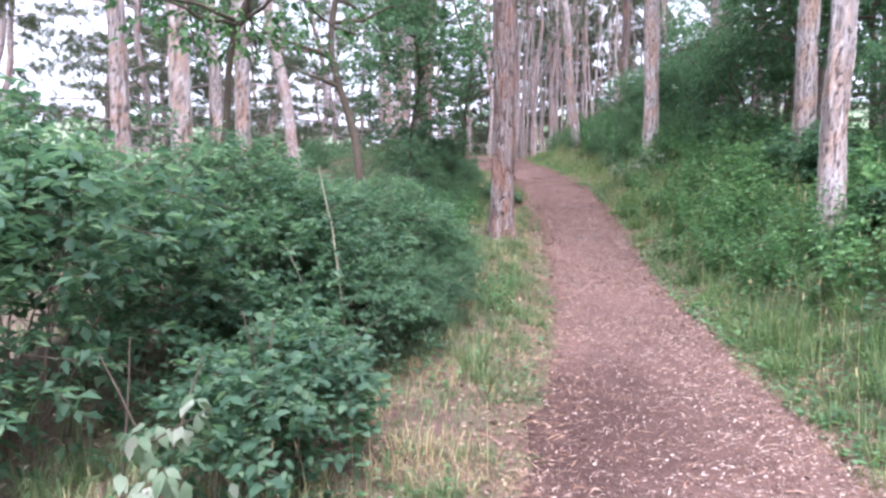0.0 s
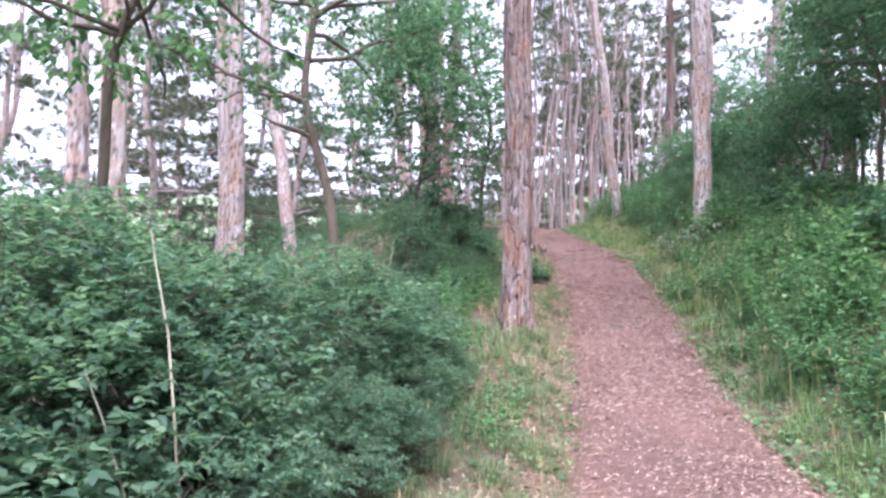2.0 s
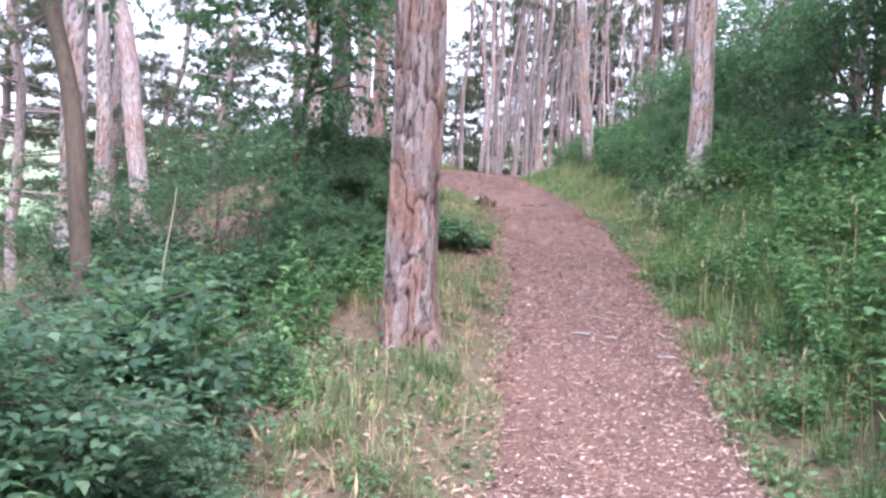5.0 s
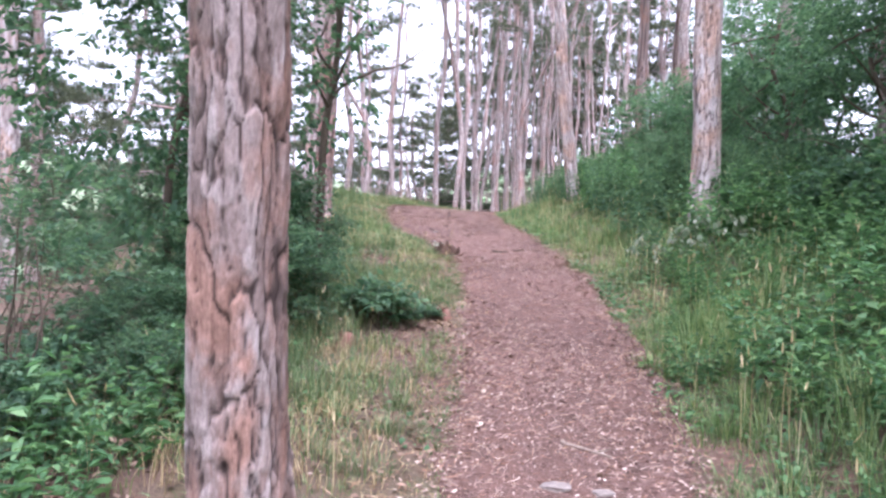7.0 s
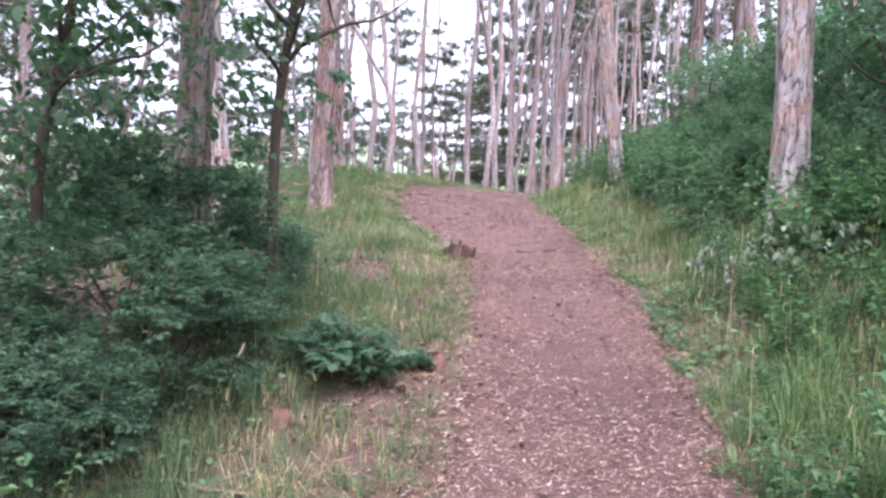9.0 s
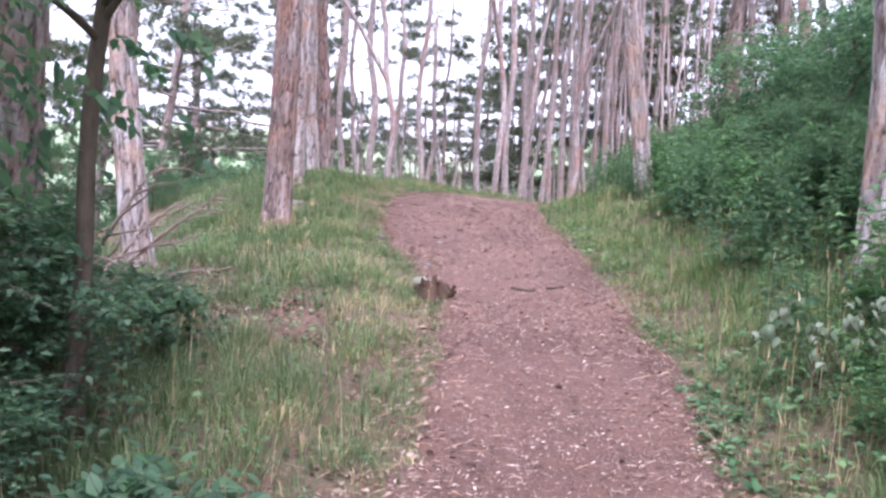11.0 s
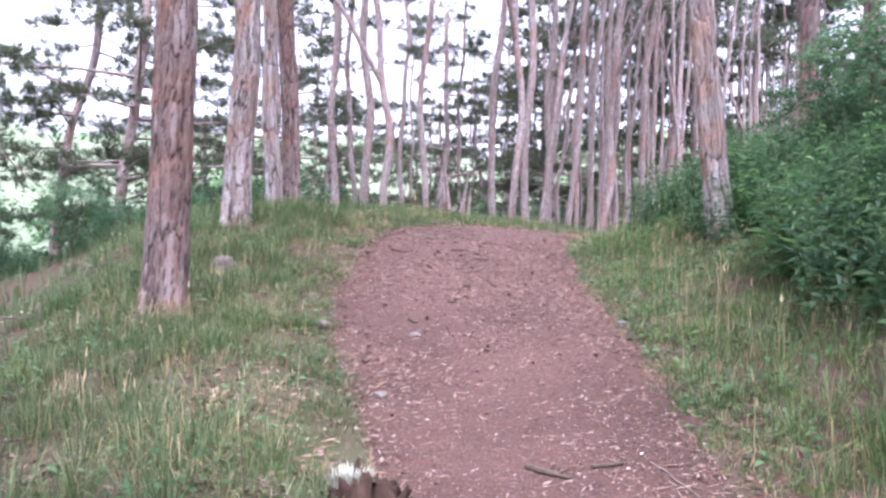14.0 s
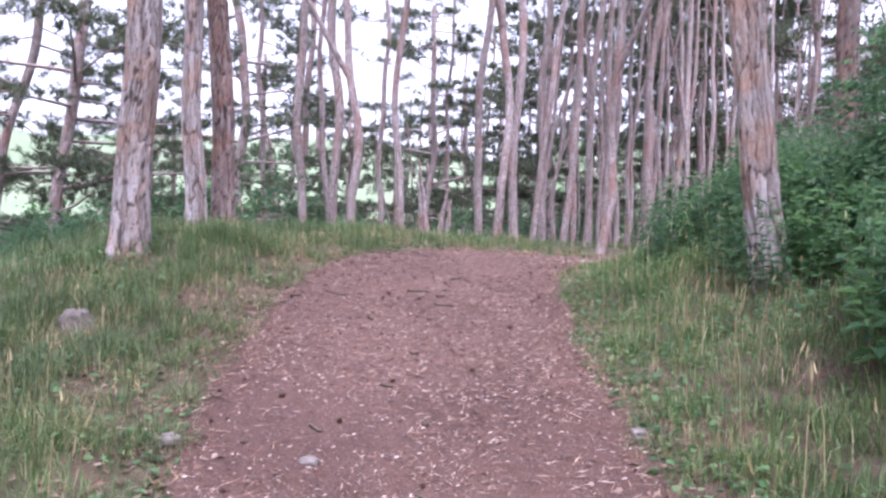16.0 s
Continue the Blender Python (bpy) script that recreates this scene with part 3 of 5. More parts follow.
near_pine("pine_tree", 1, 0.755, 9.50, 0.150, (0.015, -0.19), "tall pine with furrowed reddish-grey bark at the path's grassy edge", detail=(120, 420))
near_pine("pine_tree", 2, 3.68, 6.9, 0.120, (0.045, 0.02), "slender grey-barked pine standing in lush undergrowth", detail=(56, 190), bark=BARK_PALE)
near_pine("pine_tree", 3, 4.58, 9.26, 0.125, (0.01, 0.0), "slender grey-barked pine behind tall grass and herbs", detail=(56, 190), bark=BARK_PALE)
near_pine("pine_tree", 4, 4.33, 15.2, 0.158, (0.0, 0.0), "pine with split grey bark among dense green shrubs", detail=(72, 240), bark=BARK_PALE)
near_pine("pine_tree", 5, 3.70, 19.9, 0.106, (-0.115, 0.0), "leaning pine with pale flaking bark above green herbs", bark=BARK_PALE, wave=0.03)
near_pine("pine_tree", 6, -0.46, 17.84, 0.139, (0.045, 0.01), "tall straight pine with furrowed bark on the grassy bank")
near_pine("pine_tree", 7, -1.15, 20.68, 0.140, (0.03, 0.0), "pine with pale grey plated bark at the edge of the slope", bark=BARK_PALE, wave=0.035)
near_pine("pine_tree", 8, -1.27, 22.1, 0.098, (-0.03, 0.0), "crooked pine with pale plated bark at the edge of the slope", bark=BARK_PALE, wave=0.06)
near_pine("pine_tree", 9, -1.0, 16.1, 0.108, (-0.11, 0.0), "grey-barked pine standing below the bank among dead branches", bark=BARK_PALE, wave=0.03)
near_pine("pine_tree", 18, -0.42, 13.75, 0.120, (0.0, 0.0), "grey-barked pine behind dark leafy twigs", detail=(56, 190), bark=BARK_PALE)
near_pine("pine_tree", 10, -3.9, 14.3, 0.150, (-0.02, 0.0), "grey-barked pine down the slope among shrubs", detail=(28, 90), bark=BARK_PALE)
near_pine("pine_tree", 11, -5.8, 19.0, 0.150, (-0.03, 0.0), "grey-barked pine down the slope among shrubs", detail=(28, 90), bark=BARK_PALE)
near_pine("pine_tree", 12, 6.2, 25.2, 0.150, (0.02, 0.0), "dark-barked pine behind the green thicket", detail=(28, 90))
near_pine("pine_tree", 13, 7.1, 25.4, 0.130, (0.03, 0.0), "dark-barked pine behind the green thicket", detail=(28, 90))
near_pine("pine_tree", 16, -1.25, 22.75, 0.120, (-0.04, 0.0), "pine with brown plated bark leaning over the slope", detail=(56, 190))
near_pine("pine_tree", 14, -3.0, 8.6, 0.130, (-0.05, 0.0), "grey-barked pine behind the leafy hedge", detail=(28, 90), bark=BARK_PALE)
near_pine("pine_tree", 15, -4.8, 11.2, 0.150, (-0.05, 0.0), "grey-barked pine behind the leafy hedge", detail=(28, 90), bark=BARK_PALE)


# ---- the pine grove past the crest ----
def grove_kind(seed, radius, tall, low, boughs, reach, bend, label, tufts=22, flat=0.14, needle=0.15, per_tuft=10, broad=0.12, wave=0.085):
    ob = thing("grove_pine", label, "tree", "pines of the grove")
    me, axis = trunk_mesh("trunk", seed, radius, tall, (0, 0), bend, 9, 34, BARK_FAR, 0.25, 0.0, 0.45, wave)
    trunk = part("trunk", me, ob, "pinkish-grey flaking bark")
    if bend > 0.3 and low > 5:
        i = 10
        r = np.random.default_rng(seed)
        line = bent_line(r, axis[i], (0.5, 0.1, 1.0), tall * 0.5, 9, 0.12, 0.05)
        part("fork", mesh_of("fork", *tube(line, np.linspace(radius * 0.7, radius * 0.25, 9), 9), BARK_FAR, True), trunk, "pinkish-grey forked second stem")
    b, n = crown_meshes("grove", seed, axis, low, boughs, reach, tufts, needle, per_tuft, flat, broad)
    tagged(part("branchwork", b, ob), kind="stuff")
    tagged(part("crown", n, ob, "dark green needle tufts in level plates"), kind="stuff")
    return ob


SLIM = "slender tall pine with a bare pinkish-grey trunk"
GROVE = [grove_kind(101, 0.10, 13.0, 6.6, 18, 2.0, 0.16, SLIM), grove_kind(102, 0.085, 12.0, 6.0, 17, 1.9, 0.29, SLIM),
         grove_kind(103, 0.11, 14.0, 7.0, 20, 2.2, 0.10, SLIM), grove_kind(104, 0.075, 11.0, 5.4, 17, 1.8, 0.42, "slender crooked pine with a bare pale trunk")]
# bare trunks past the crest: x, y, thickness against the model, lean to the east
STAND = [(-2.4, 29.1, 1.0, -.01), (-2.64, 31.1, 1.0, .02), (-1.51, 28.2, 1.0, 0), (-0.74, 26.8, 1.15, -.03), (-1.56, 32.2, 1.0, .01), (-0.1, 27.4, 1.0, 0),
         (1.08, 29.6, 1.0, .02), (1.62, 26.2, 1.1, .02), (1.9, 26.7, 1.0, -.01), (2.16, 27.3, 0.85, .10), (2.37, 30.8, 1.0, 0), (2.72, 33.9, 1.0, .02),
         (2.74, 28.4, 0.85, .06), (3.14, 32.0, 1.0, .0), (3.28, 30.0, 0.85, .03), (3.32, 27.4, 1.15, .05), (4.45, 35.2, 1.1, 0), (4.97, 36.3, 1.0, -.02),
         (4.44, 30.1, 1.0, .03), (5.84, 37.4, 1.0, .0), (5.47, 32.3, 1.0, .03), (6.56, 36.5, 1.0, .01), (7.61, 39.7, 1.1, .0), (8.72, 42.9, 1.2, 0),
         (-0.55, 38.5, 1.1, 0), (-5.74, 37.7, 1.1, .02), (-4.9, 33.8, 1.1, -.03)]
rng = np.random.default_rng(7)
for _ in range(1500):                      # a close-set file of thin stems
    x, y = rng.uniform(1.5, 13), rng.uniform(27.5, 46)
    if all((x - a[0]) ** 2 + (y - a[1]) ** 2 > 0.55 for a in STAND) and len(STAND) < 95 and 0.05 < (x - 1.5) / (y - 20) < 0.55 and not EDGE_L(y) - 0.3 < x < EDGE_R(y) + 0.3:
        STAND.append((x, y, rng.uniform(0.5, 0.85), rng.normal(0.0, 0.03)))
for _ in range(1500):
    x, y = rng.uniform(-4, 30), rng.uniform(31, 66)
    if x < EDGE_R(y) + 1.0 and x > EDGE_L(y) - 0.6:
        continue
    if all((x - a[0]) ** 2 + (y - a[1]) ** 2 > 1.7 for a in STAND) and len(STAND) < 165 and x < 2 + (y - 20) * 0.75:
        STAND.append((x, y, rng.uniform(0.8, 1.2), rng.normal(0.01, 0.045)))
for n, (x, y, s, lean) in enumerate(STAND):
    s *= 0.88
    model = GROVE[n % 4]
    m = pose(x, y, float(height(x, y)) - 0.05, rng.normal(0, 1.0), math.degrees(lean)) @ pose(0, 0, 0, 0, 0, rng.uniform(0, 360)) @ Matrix.Diagonal((s, s, rng.uniform(0.92, 1.1), 1))
    if n < 4:
        model.matrix_basis = m
    else:
        copy_thing(model, m)

for x, y, k, lean in ((6.2, 21.6, 1.1, 0.02), (7.4, 19.4, 1.2, -0.02), (7.0, 23.6, 1.0, 0.03), (8.6, 21.5, 1.2, 0.0), (6.9, 16.2, 1.2, 0.02), (7.9, 17.2, 1.1, -0.03), (6.7, 13.0, 1.2, 0.03),
                      (8.4, 13.8, 1.2, 0.0), (7.3, 10.4, 1.2, 0.02), (8.8, 10.6, 1.1, -0.02), (6.4, 8.9, 1.0, 0.04), (9.6, 16.0, 1.2, 0.0), (9.3, 24.5, 1.2, 0.02)):
    m = pose(x, y, float(height(x, y)) - 0.05, 0, math.degrees(lean)) @ Matrix.Diagonal((k, k, 1.0, 1))
    tagged(copy_thing(GROVE[int(x * 10) % 3], m), "dark slender pine behind the green thicket")

LEANING = pose(-2.7, 13.6, float(height(-2.7, 13.6)) - 0.05, 0, -7) @ Matrix.Diagonal((1.15, 1.15, 1.0, 1))
tagged(copy_thing(GROVE[2], LEANING), "leaning pale pine among bushes on the slope")

# spreading pines on the lower slopes, with boughs down to eye level, and woods all round
SPREAD_LABEL = "spreading pine with dark level needle boughs on the lower slope"
SPREAD = [grove_kind(201, 0.13, 10.5, 2.2, 44, 3.2, 0.25, SPREAD_LABEL, 34, 0.07, 0.21, 10, 0.17), grove_kind(202, 0.12, 9.0, 1.4, 40, 3.0, 0.35, SPREAD_LABEL, 34, 0.07, 0.21, 10, 0.17),
          grove_kind(203, 0.14, 13.0, 3.4, 46, 3.4, 0.2, SPREAD_LABEL, 34, 0.07, 0.21, 10, 0.17)]
FINE = [grove_kind(204, 0.11, 9.0, 1.2, 36, 2.9, 0.3, SPREAD_LABEL, 46, 0.055, 0.12, 20, 0.09), grove_kind(205, 0.12, 11.0, 1.8, 44, 3.2, 0.25, SPREAD_LABEL, 46, 0.055, 0.12, 20, 0.09)]
for ob in SPREAD + FINE:
    tagged(ob, group="pines of the slope")
SLOPE = [(-7.8, 31.3), (-6.5, 27.4), (-8.8, 28.6), (-12.0, 29.0), (-6.8, 21.5), (-11.5, 24.5), (-9.5, 24.0), (-8.2, 20.0), (-10.5, 17.0), (-5.5, 42.0), (-9.5, 37.5), (-2.2, 46.0), (-13.5, 22.0),
         (-5.2, 33.0), (-3.6, 38.0), (-8.5, 34.5), (0.0, 41.0), (3.0, 45.0), (-1.0, 37.5), (-6.2, 37.5), (1.6, 49.0), (-5.6, 46.0), (6.0, 50.0)]
CLOSE = len(SLOPE)
for _ in range(900):                      # the far side, seen between the trunks
    x, y = rng.uniform(-34, 26), rng.uniform(38, 78)
    if all((x - b[0]) ** 2 + (y - b[1]) ** 2 > 8 for b in SLOPE) and len(SLOPE) < 104 and not -2 < x - 0.72 * (y - 17) < 3:
        SLOPE.append((x, y))
for _ in range(900):                      # all round
    a, d = rng.uniform(0, 2 * np.pi), rng.uniform(14, 60)
    x, y = 1.0 + d * np.sin(a), 12 + d * np.cos(a)
    side = x > EDGE_R(y) + 9 or x < EDGE_L(y) - 8
    if (y < -8 or (side and y < 38)) and all((x - b[0]) ** 2 + (y - b[1]) ** 2 > 20 for b in SLOPE) and len(SLOPE) < 122:
        if x < -14 and 0 < y < 30 and rng.random() < 0.75:
            continue
        SLOPE.append((x, y))
for n, (x, y) in enumerate(SLOPE):
    model = FINE[n % 2] if n < CLOSE else SPREAD[n % 3]
    s = rng.uniform(0.85, 1.15)
    m = pose(x, y, float(height(x, y)) - 0.05, rng.normal(0, 1.5), rng.normal(0, 1.5), rng.uniform(0, 360)) @ Matrix.Diagonal((s, s, s, 1))
    if n < 2 or CLOSE <= n < CLOSE + 3:
        model.matrix_basis = m
    else:
        copy_thing(model, m)

# ---- shrubs ----
HEDGE_LABEL = "dense green leafy shrub of the roadside hedge"
hedge = [shrub("hedge_shrub", HEDGE_LABEL, "shrub", shrub_meshes("hedge", s, 1.75, 1.15, 1400, 0.049, LEAF_SHRUB, 11, 0.05, 9, 0.1, True), group="hedge beside the path") for s in (31, 32)]
hedge.append(shrub("hedge_shrub", "broad-leaved dark green shrub at the near end of the hedge", "shrub", shrub_meshes("hedge", 33, 1.75, 1.15, 820, 0.075, LEAF_SHRUB, 10, 0.05, 12, 0.12, True), group="hedge beside the path"))
# x, y, turn, size, tallness
HEDGE_FOOT = [(-0.15, 5.9, 20, 0.38, 0.9), (-0.1, 6.6, 90, 0.38, 0.9), (-0.32, 5.2, 200, 0.38, 0.9), (0.0, 7.3, 310, 0.34, 0.9)]
# shrub at (-2.7, 2.7) added to block sky light behind the hedge
HEDGE = [(-1.3, 5.55, 0, 1.0, 0.86), (-2.3, 3.7, 0, 1.05, 1.0), (-0.65, 6.75, 70, 0.85, 0.9), (-2.2, 5.6, 130, 1.1, 0.88), (-3.7, 4.6, 200, 1.15, 1.0), (-2.7, 2.7, 310, 0.8, 0.8), (-1.5, 7.6, 250, 0.9, 0.75),
         (-3.3, 7.0, 20, 1.1, 0.85), (-0.82, 5.2, 80, 0.45, 1.1), (-0.6, 5.85, 300, 0.4, 1.1), (-1.1, 4.9, 30, 0.6, 1.0), (-0.8, 4.0, 40, 0.34, 1.0), (-0.5, 4.8, 170, 0.38, 1.1), (-0.42, 5.5, 260, 0.4, 1.1), (-0.25, 6.3, 100, 0.4, 1.1), (-0.15, 7.0, 10, 0.38, 1.1),
         (-0.25, 12.9, 330, 0.8, 1.0), (0.05, 12.0, 10, 0.6, 0.9), (-0.3, 11.5, 200, 0.5, 0.85), (0.0, 11.2, 280, 0.42, 0.9),
         (4.75, 16.3, 40, 0.55, 0.9), (4.8, 17.6, 140, 0.6, 0.9), (4.7, 18.8, 240, 0.55, 0.9), (5.25, 20.4, 300, 0.65, 0.9)]
for n, (x, y, a, s, h) in enumerate(HEDGE + HEDGE_FOOT):
    kind_of = 2 if y < 5.0 else n % 2
    if n in (0, 1, 3):
        hedge[(0, 2, 0, 1)[n]].matrix_basis = put(hedge[0], x, y, a, s, h)
    else:
        copy_thing(hedge[kind_of], put(hedge[0], x, y, a, s, h))

thin = [shrub("thicket_shrub", "airy green shrub with upright bare stems on leaf litter", "shrub",
              shrub_meshes("thicket", s, 1.9, 0.85, 200, 0.055, LEAF_SHRUB, 10, 0.25, 14, 0.1, True), group="thicket on the slope") for s in (35, 36)]
# x, y, turn, size, tallness
THICKET = [(-0.55, 10.3, 0, 0.75, 0.9), (-1.5, 10.0, 60, 0.8, 0.7), (-1.2, 11.3, 200, 0.9, 1.0), (-1.1, 9.2, 300, 0.7, 0.85),
           (-2.0, 9.0, 250, 0.85, 0.65), (-0.25, 10.75, 80, 0.55, 1.0), (-2.2, 12.1, 170, 0.8, 0.7), (-1.6, 8.4, 30, 0.8, 0.8), (-0.7, 8.7, 100, 0.45, 0.9), (-0.2, 9.9, 310, 0.4, 0.9), (0.15, 10.2, 45, 0.4, 1.0), (-0.5, 9.4, 75, 0.45, 0.9), (0.0, 9.1, 180, 0.3, 0.9), (-2.8, 14.2, 210, 0.9, 0.8)]
for n, (x, y, a, s, h) in enumerate(THICKET):
    if n < 2:
        thin[n].matrix_basis = put(thin[n], x, y, a, s, h)
    else:
        copy_thing(thin[n % 2], put(thin[0], x, y, a, s, h))

low = shrub("low_shrub", "low pale green shrub with broad leaves on leaf litter", "shrub",
            shrub_meshes("low", 41, 0.75, 0.5, 210, 0.07, LEAF_SHRUB, 9, 0.03, 7), group="low shrubs")
LOW = [(-0.25, 8.0, 0, 0.9), (-0.78, 5.05, 60, 0.9), (-0.38, 5.6, 100, 0.75), (-0.85, 3.9, 10, 0.55), (-0.75, 9.25, 30, 0.8), (-0.3, 9.95, 200, 0.6), (-0.35, 10.6, 330, 0.7), (-1.2, 9.7, 80, 0.9), (-0.2, 6.2, 20, 0.5), (-0.1, 7.0, 200, 0.6), (0.05, 10.4, 150, 0.55), (-0.45, 9.6, 40, 0.6), (-0.9, 10.0, 250, 0.7), (0.1, 8.6, 300, 0.4), (-0.5, 13.9, 10, 0.8), (-0.9, 14.6, 110, 0.8), (0.15, 14.05, 170, 0.7), (-0.35, 13.6, 70, 0.8), (-0.1, 7.75, 140, 0.8), (-0.35, 7.35, 40, 0.8),
       (-0.72, 3.45, 60, 0.95), (-0.8, 2.85, 160, 0.9), (-1.0, 4.4, 200, 1.05)]
for n, (x, y, a, s) in enumerate(LOW):
    if n:
        copy_thing(low, put(low, x, y, a, s))
    else:
        low.matrix_basis = put(low, x, y, a, s)

clump = shrub("leafy_clump", "low clump of dark blue-green leaves on bare earth", "plant",
              shrub_meshes("clump", 43, 0.42, 0.42, 150, 0.085, LEAF_DARK, 9, 0.02, 6))
clump.matrix_basis = put(clump, 0.95, 12.5, 0, 0.68)
copy_thing(clump, put(clump, 1.28, 12.86, 90, 0.42))

def herb_meshes(seed, stems, tall, spread, leaf, leaf_mat=None):
    """Upright stalks with pairs of pointed leaves up their length."""
    r = np.random.default_rng(seed)
    wood, base, way, size = [], [], [], []
    for i in range(stems):
        a, d = r.uniform(0, 2 * np.pi), spread * r.uniform(0, 1) ** 0.5
        h = tall * r.uniform(0.55, 1.15)
        line = bent_line(r, (d * np.cos(a), d * np.sin(a), -0.03), (0.25 * np.cos(a), 0.25 * np.sin(a), 1.0), h, 6, 0.12)
        wood.append(tube(line, np.linspace(0.004, 0.0015, 6), 3))
        m = int(h / 0.032)
        for k in range(m):
            s = 0.12 + 0.86 * k / m
            p = np.array([np.interp(s * 5, np.arange(6), line[:, c]) for c in range(3)])
            b = k * 1.57 + r.uniform(-0.5, 0.5)
            base.append(p)
            way.append((np.cos(b), np.sin(b), r.normal(0.15, 0.35)))
            size.append(leaf * r.uniform(0.6, 1.25) * (1.15 - 0.6 * s))
    base, way, size = np.array(base), np.array(way), np.array(size)
    lv, lf = leaves(base, way, np.array([[0, 0, 1.0]]) + r.normal(0, 0.2, base.shape), size, size * r.uniform(0.32, 0.5, len(size)), 0.25, True)
    wv, wf = joined(wood)
    return mesh_of("herb_stalks", wv, wf, GRASS_LUSH, True), mesh_of("herb_leaves", lv, lf, leaf_mat or LEAF_BRIGHT)


herb = [shrub("tall_herb", "lush bright green nettle-like herb in tall grass", "plant", herb_meshes(s, 20, 0.72, 0.32, 0.12), group="herbs on the bank") for s in (51, 52, 53)]
herb.append(shrub("tall_herb", "dark green upright herb at the foot of the thicket", "plant", herb_meshes(54, 26, 0.75, 0.34, 0.095, LEAF_SHRUB), group="herbs on the bank"))
rng = np.random.default_rng(9)
HERBS = []
while len(HERBS) < 190:
    y = rng.uniform(2.5, 25)
    r = rng.uniform(0.5, 3.0) if y < 15 else rng.uniform(1.1, 2.8)
    HERBS.append((EDGE_R(y) + r, y, rng.uniform(0, 360), rng.uniform(0.65, 1.15) * min(1, 0.5 + r * 0.35)))
for _ in range(40):
    y = rng.uniform(14.0, 22.5)
    HERBS.append((EDGE_R(y) + rng.uniform(0.75, 2.0), y, rng.uniform(0, 360), rng.uniform(0.7, 1.1)))
HERBS += [(0.66, 7.5, 10, 0.5), (0.55, 7.2, 60, 0.5), (0.45, 6.7, 100, 0.45), (0.72, 7.9, 200, 0.4), (0.3, 8.4, 20, 0.45), (-0.1, 8.9, 50, 0.75), (-0.35, 8.4, 150, 0.8), (0.05, 9.4, 250, 0.65), (0.25, 9.95, 80, 0.65), (-0.55, 9.1, 340, 0.85), (0.3, 10.5, 120, 0.7), (-0.2, 9.75, 210, 0.75), (-0.7, 8.1, 300, 0.85), (-0.3, 7.9, 10, 0.6),
          (2.95, 8.9, 20, 0.55), (3.15, 9.7, 140, 0.6), (3.35, 10.6, 250, 0.6), (3.05, 11.6, 70, 0.5), (2.85, 8.1, 310, 0.5), (3.3, 8.4, 190, 0.7), (3.5, 11.3, 30, 0.7), (3.3, 12.6, 100, 0.6)]
HERBS = [h for h in HERBS if not (abs(h[0] - 3.6) < 0.45 and 18.2 < h[1] < 19.6)]
for n, (x, y, a, s) in enumerate(HERBS):
    if n < 4:
        herb[n].matrix_basis = put(herb[n], float(x), float(y), a, s)
    else:
        copy_thing(herb[3 if y > 14.5 and n % 5 else n % 3], put(herb[0], float(x), float(y), a, s))

broad = shrub("bank_shrub", "low dark green broad-leaved shrub among herbs", "shrub", shrub_meshes("bank_shrub", 57, 0.8, 0.55, 190, 0.10, LEAF_DARK, 8, 0.03, 8, 0.2), group="shrubs on the bank")
BROAD = []
for _ in range(26):
    y = rng.uniform(4.0, 23)
    BROAD.append((float(EDGE_R(y)) + rng.uniform(1.6, 3.2), y, rng.uniform(0, 360), rng.uniform(0.6, 1.1)))
for n, (x, y, a, k) in enumerate(BROAD):
    if n:
        copy_thing(broad, put(broad, x, y, a, k))
    else:
        broad.matrix_basis = put(broad, x, y, a, k)

silver = shrub("silvery_plant", "plant with drooping silvery-white leaves among green herbs", "plant",
               shrub_meshes("silver", 55, 0.5, 0.2, 12, 0.055, LEAF_PALE, 7, 0.2, 5, 0.6))
silver.matrix_basis = put(silver, 3.42, 14.2)
for x, y, a, k in ((3.68, 13.85, 80, 1.1), (3.98, 13.6, 200, 1.1), (3.55, 14.05, 140, 0.9), (-0.95, 2.5, 80, 1.3)):
    copy_thing(silver, put(silver, x, y, a, k))

# ---- broad-leaved understorey ----
def leafy_tree(name, seed, tall, radius, sprays, leaf, label, trunk_r=0.05, low_part=0.25, lean=(0.05, 0.0), mat=None, group="understorey trees", shift=(0, 0), limbs=9):
    ob = thing(name, label, "tree", group)
    me, axis = trunk_mesh("trunk", seed, trunk_r, tall * 0.9, lean, 0.22, 10, 30, TWIG, 0.3)
    trunk = part("trunk", me, ob, "thin dark trunk")
    rng2 = np.random.default_rng(seed)
    for i in range(limbs):
        z = rng2.uniform(max(low_part, 0.2) * tall, tall * 0.8)
        a = rng2.uniform(0, 6.28)
        p = np.array([np.interp(z, axis[:, 2], axis[:, 0]), np.interp(z, axis[:, 2], axis[:, 1]), z])
        line = bent_line(rng2, p, (np.cos(a) + shift[0], np.sin(a) + shift[1], 0.35), radius * rng2.uniform(0.6, 1.1), 8, 0.4, 0.0)
        part("limb", mesh_of("limb", *tube(line, np.linspace(trunk_r * 0.5, 0.004, 8), 6), TWIG, True), trunk)
    stems, crown = shrub_meshes("crown", seed, tall * (1 - low_part), radius, sprays, leaf, mat or LEAF_DARK, 9, 0.0, 2, 0.25, trunk_r > 0.045)
    c = part("crown", crown, ob, "dark green gappy leaf crown")
    c.location = (axis[15, 0] + shift[0], axis[15, 1] + shift[1], tall * low_part)
    tagged(c, kind="stuff")
    return ob


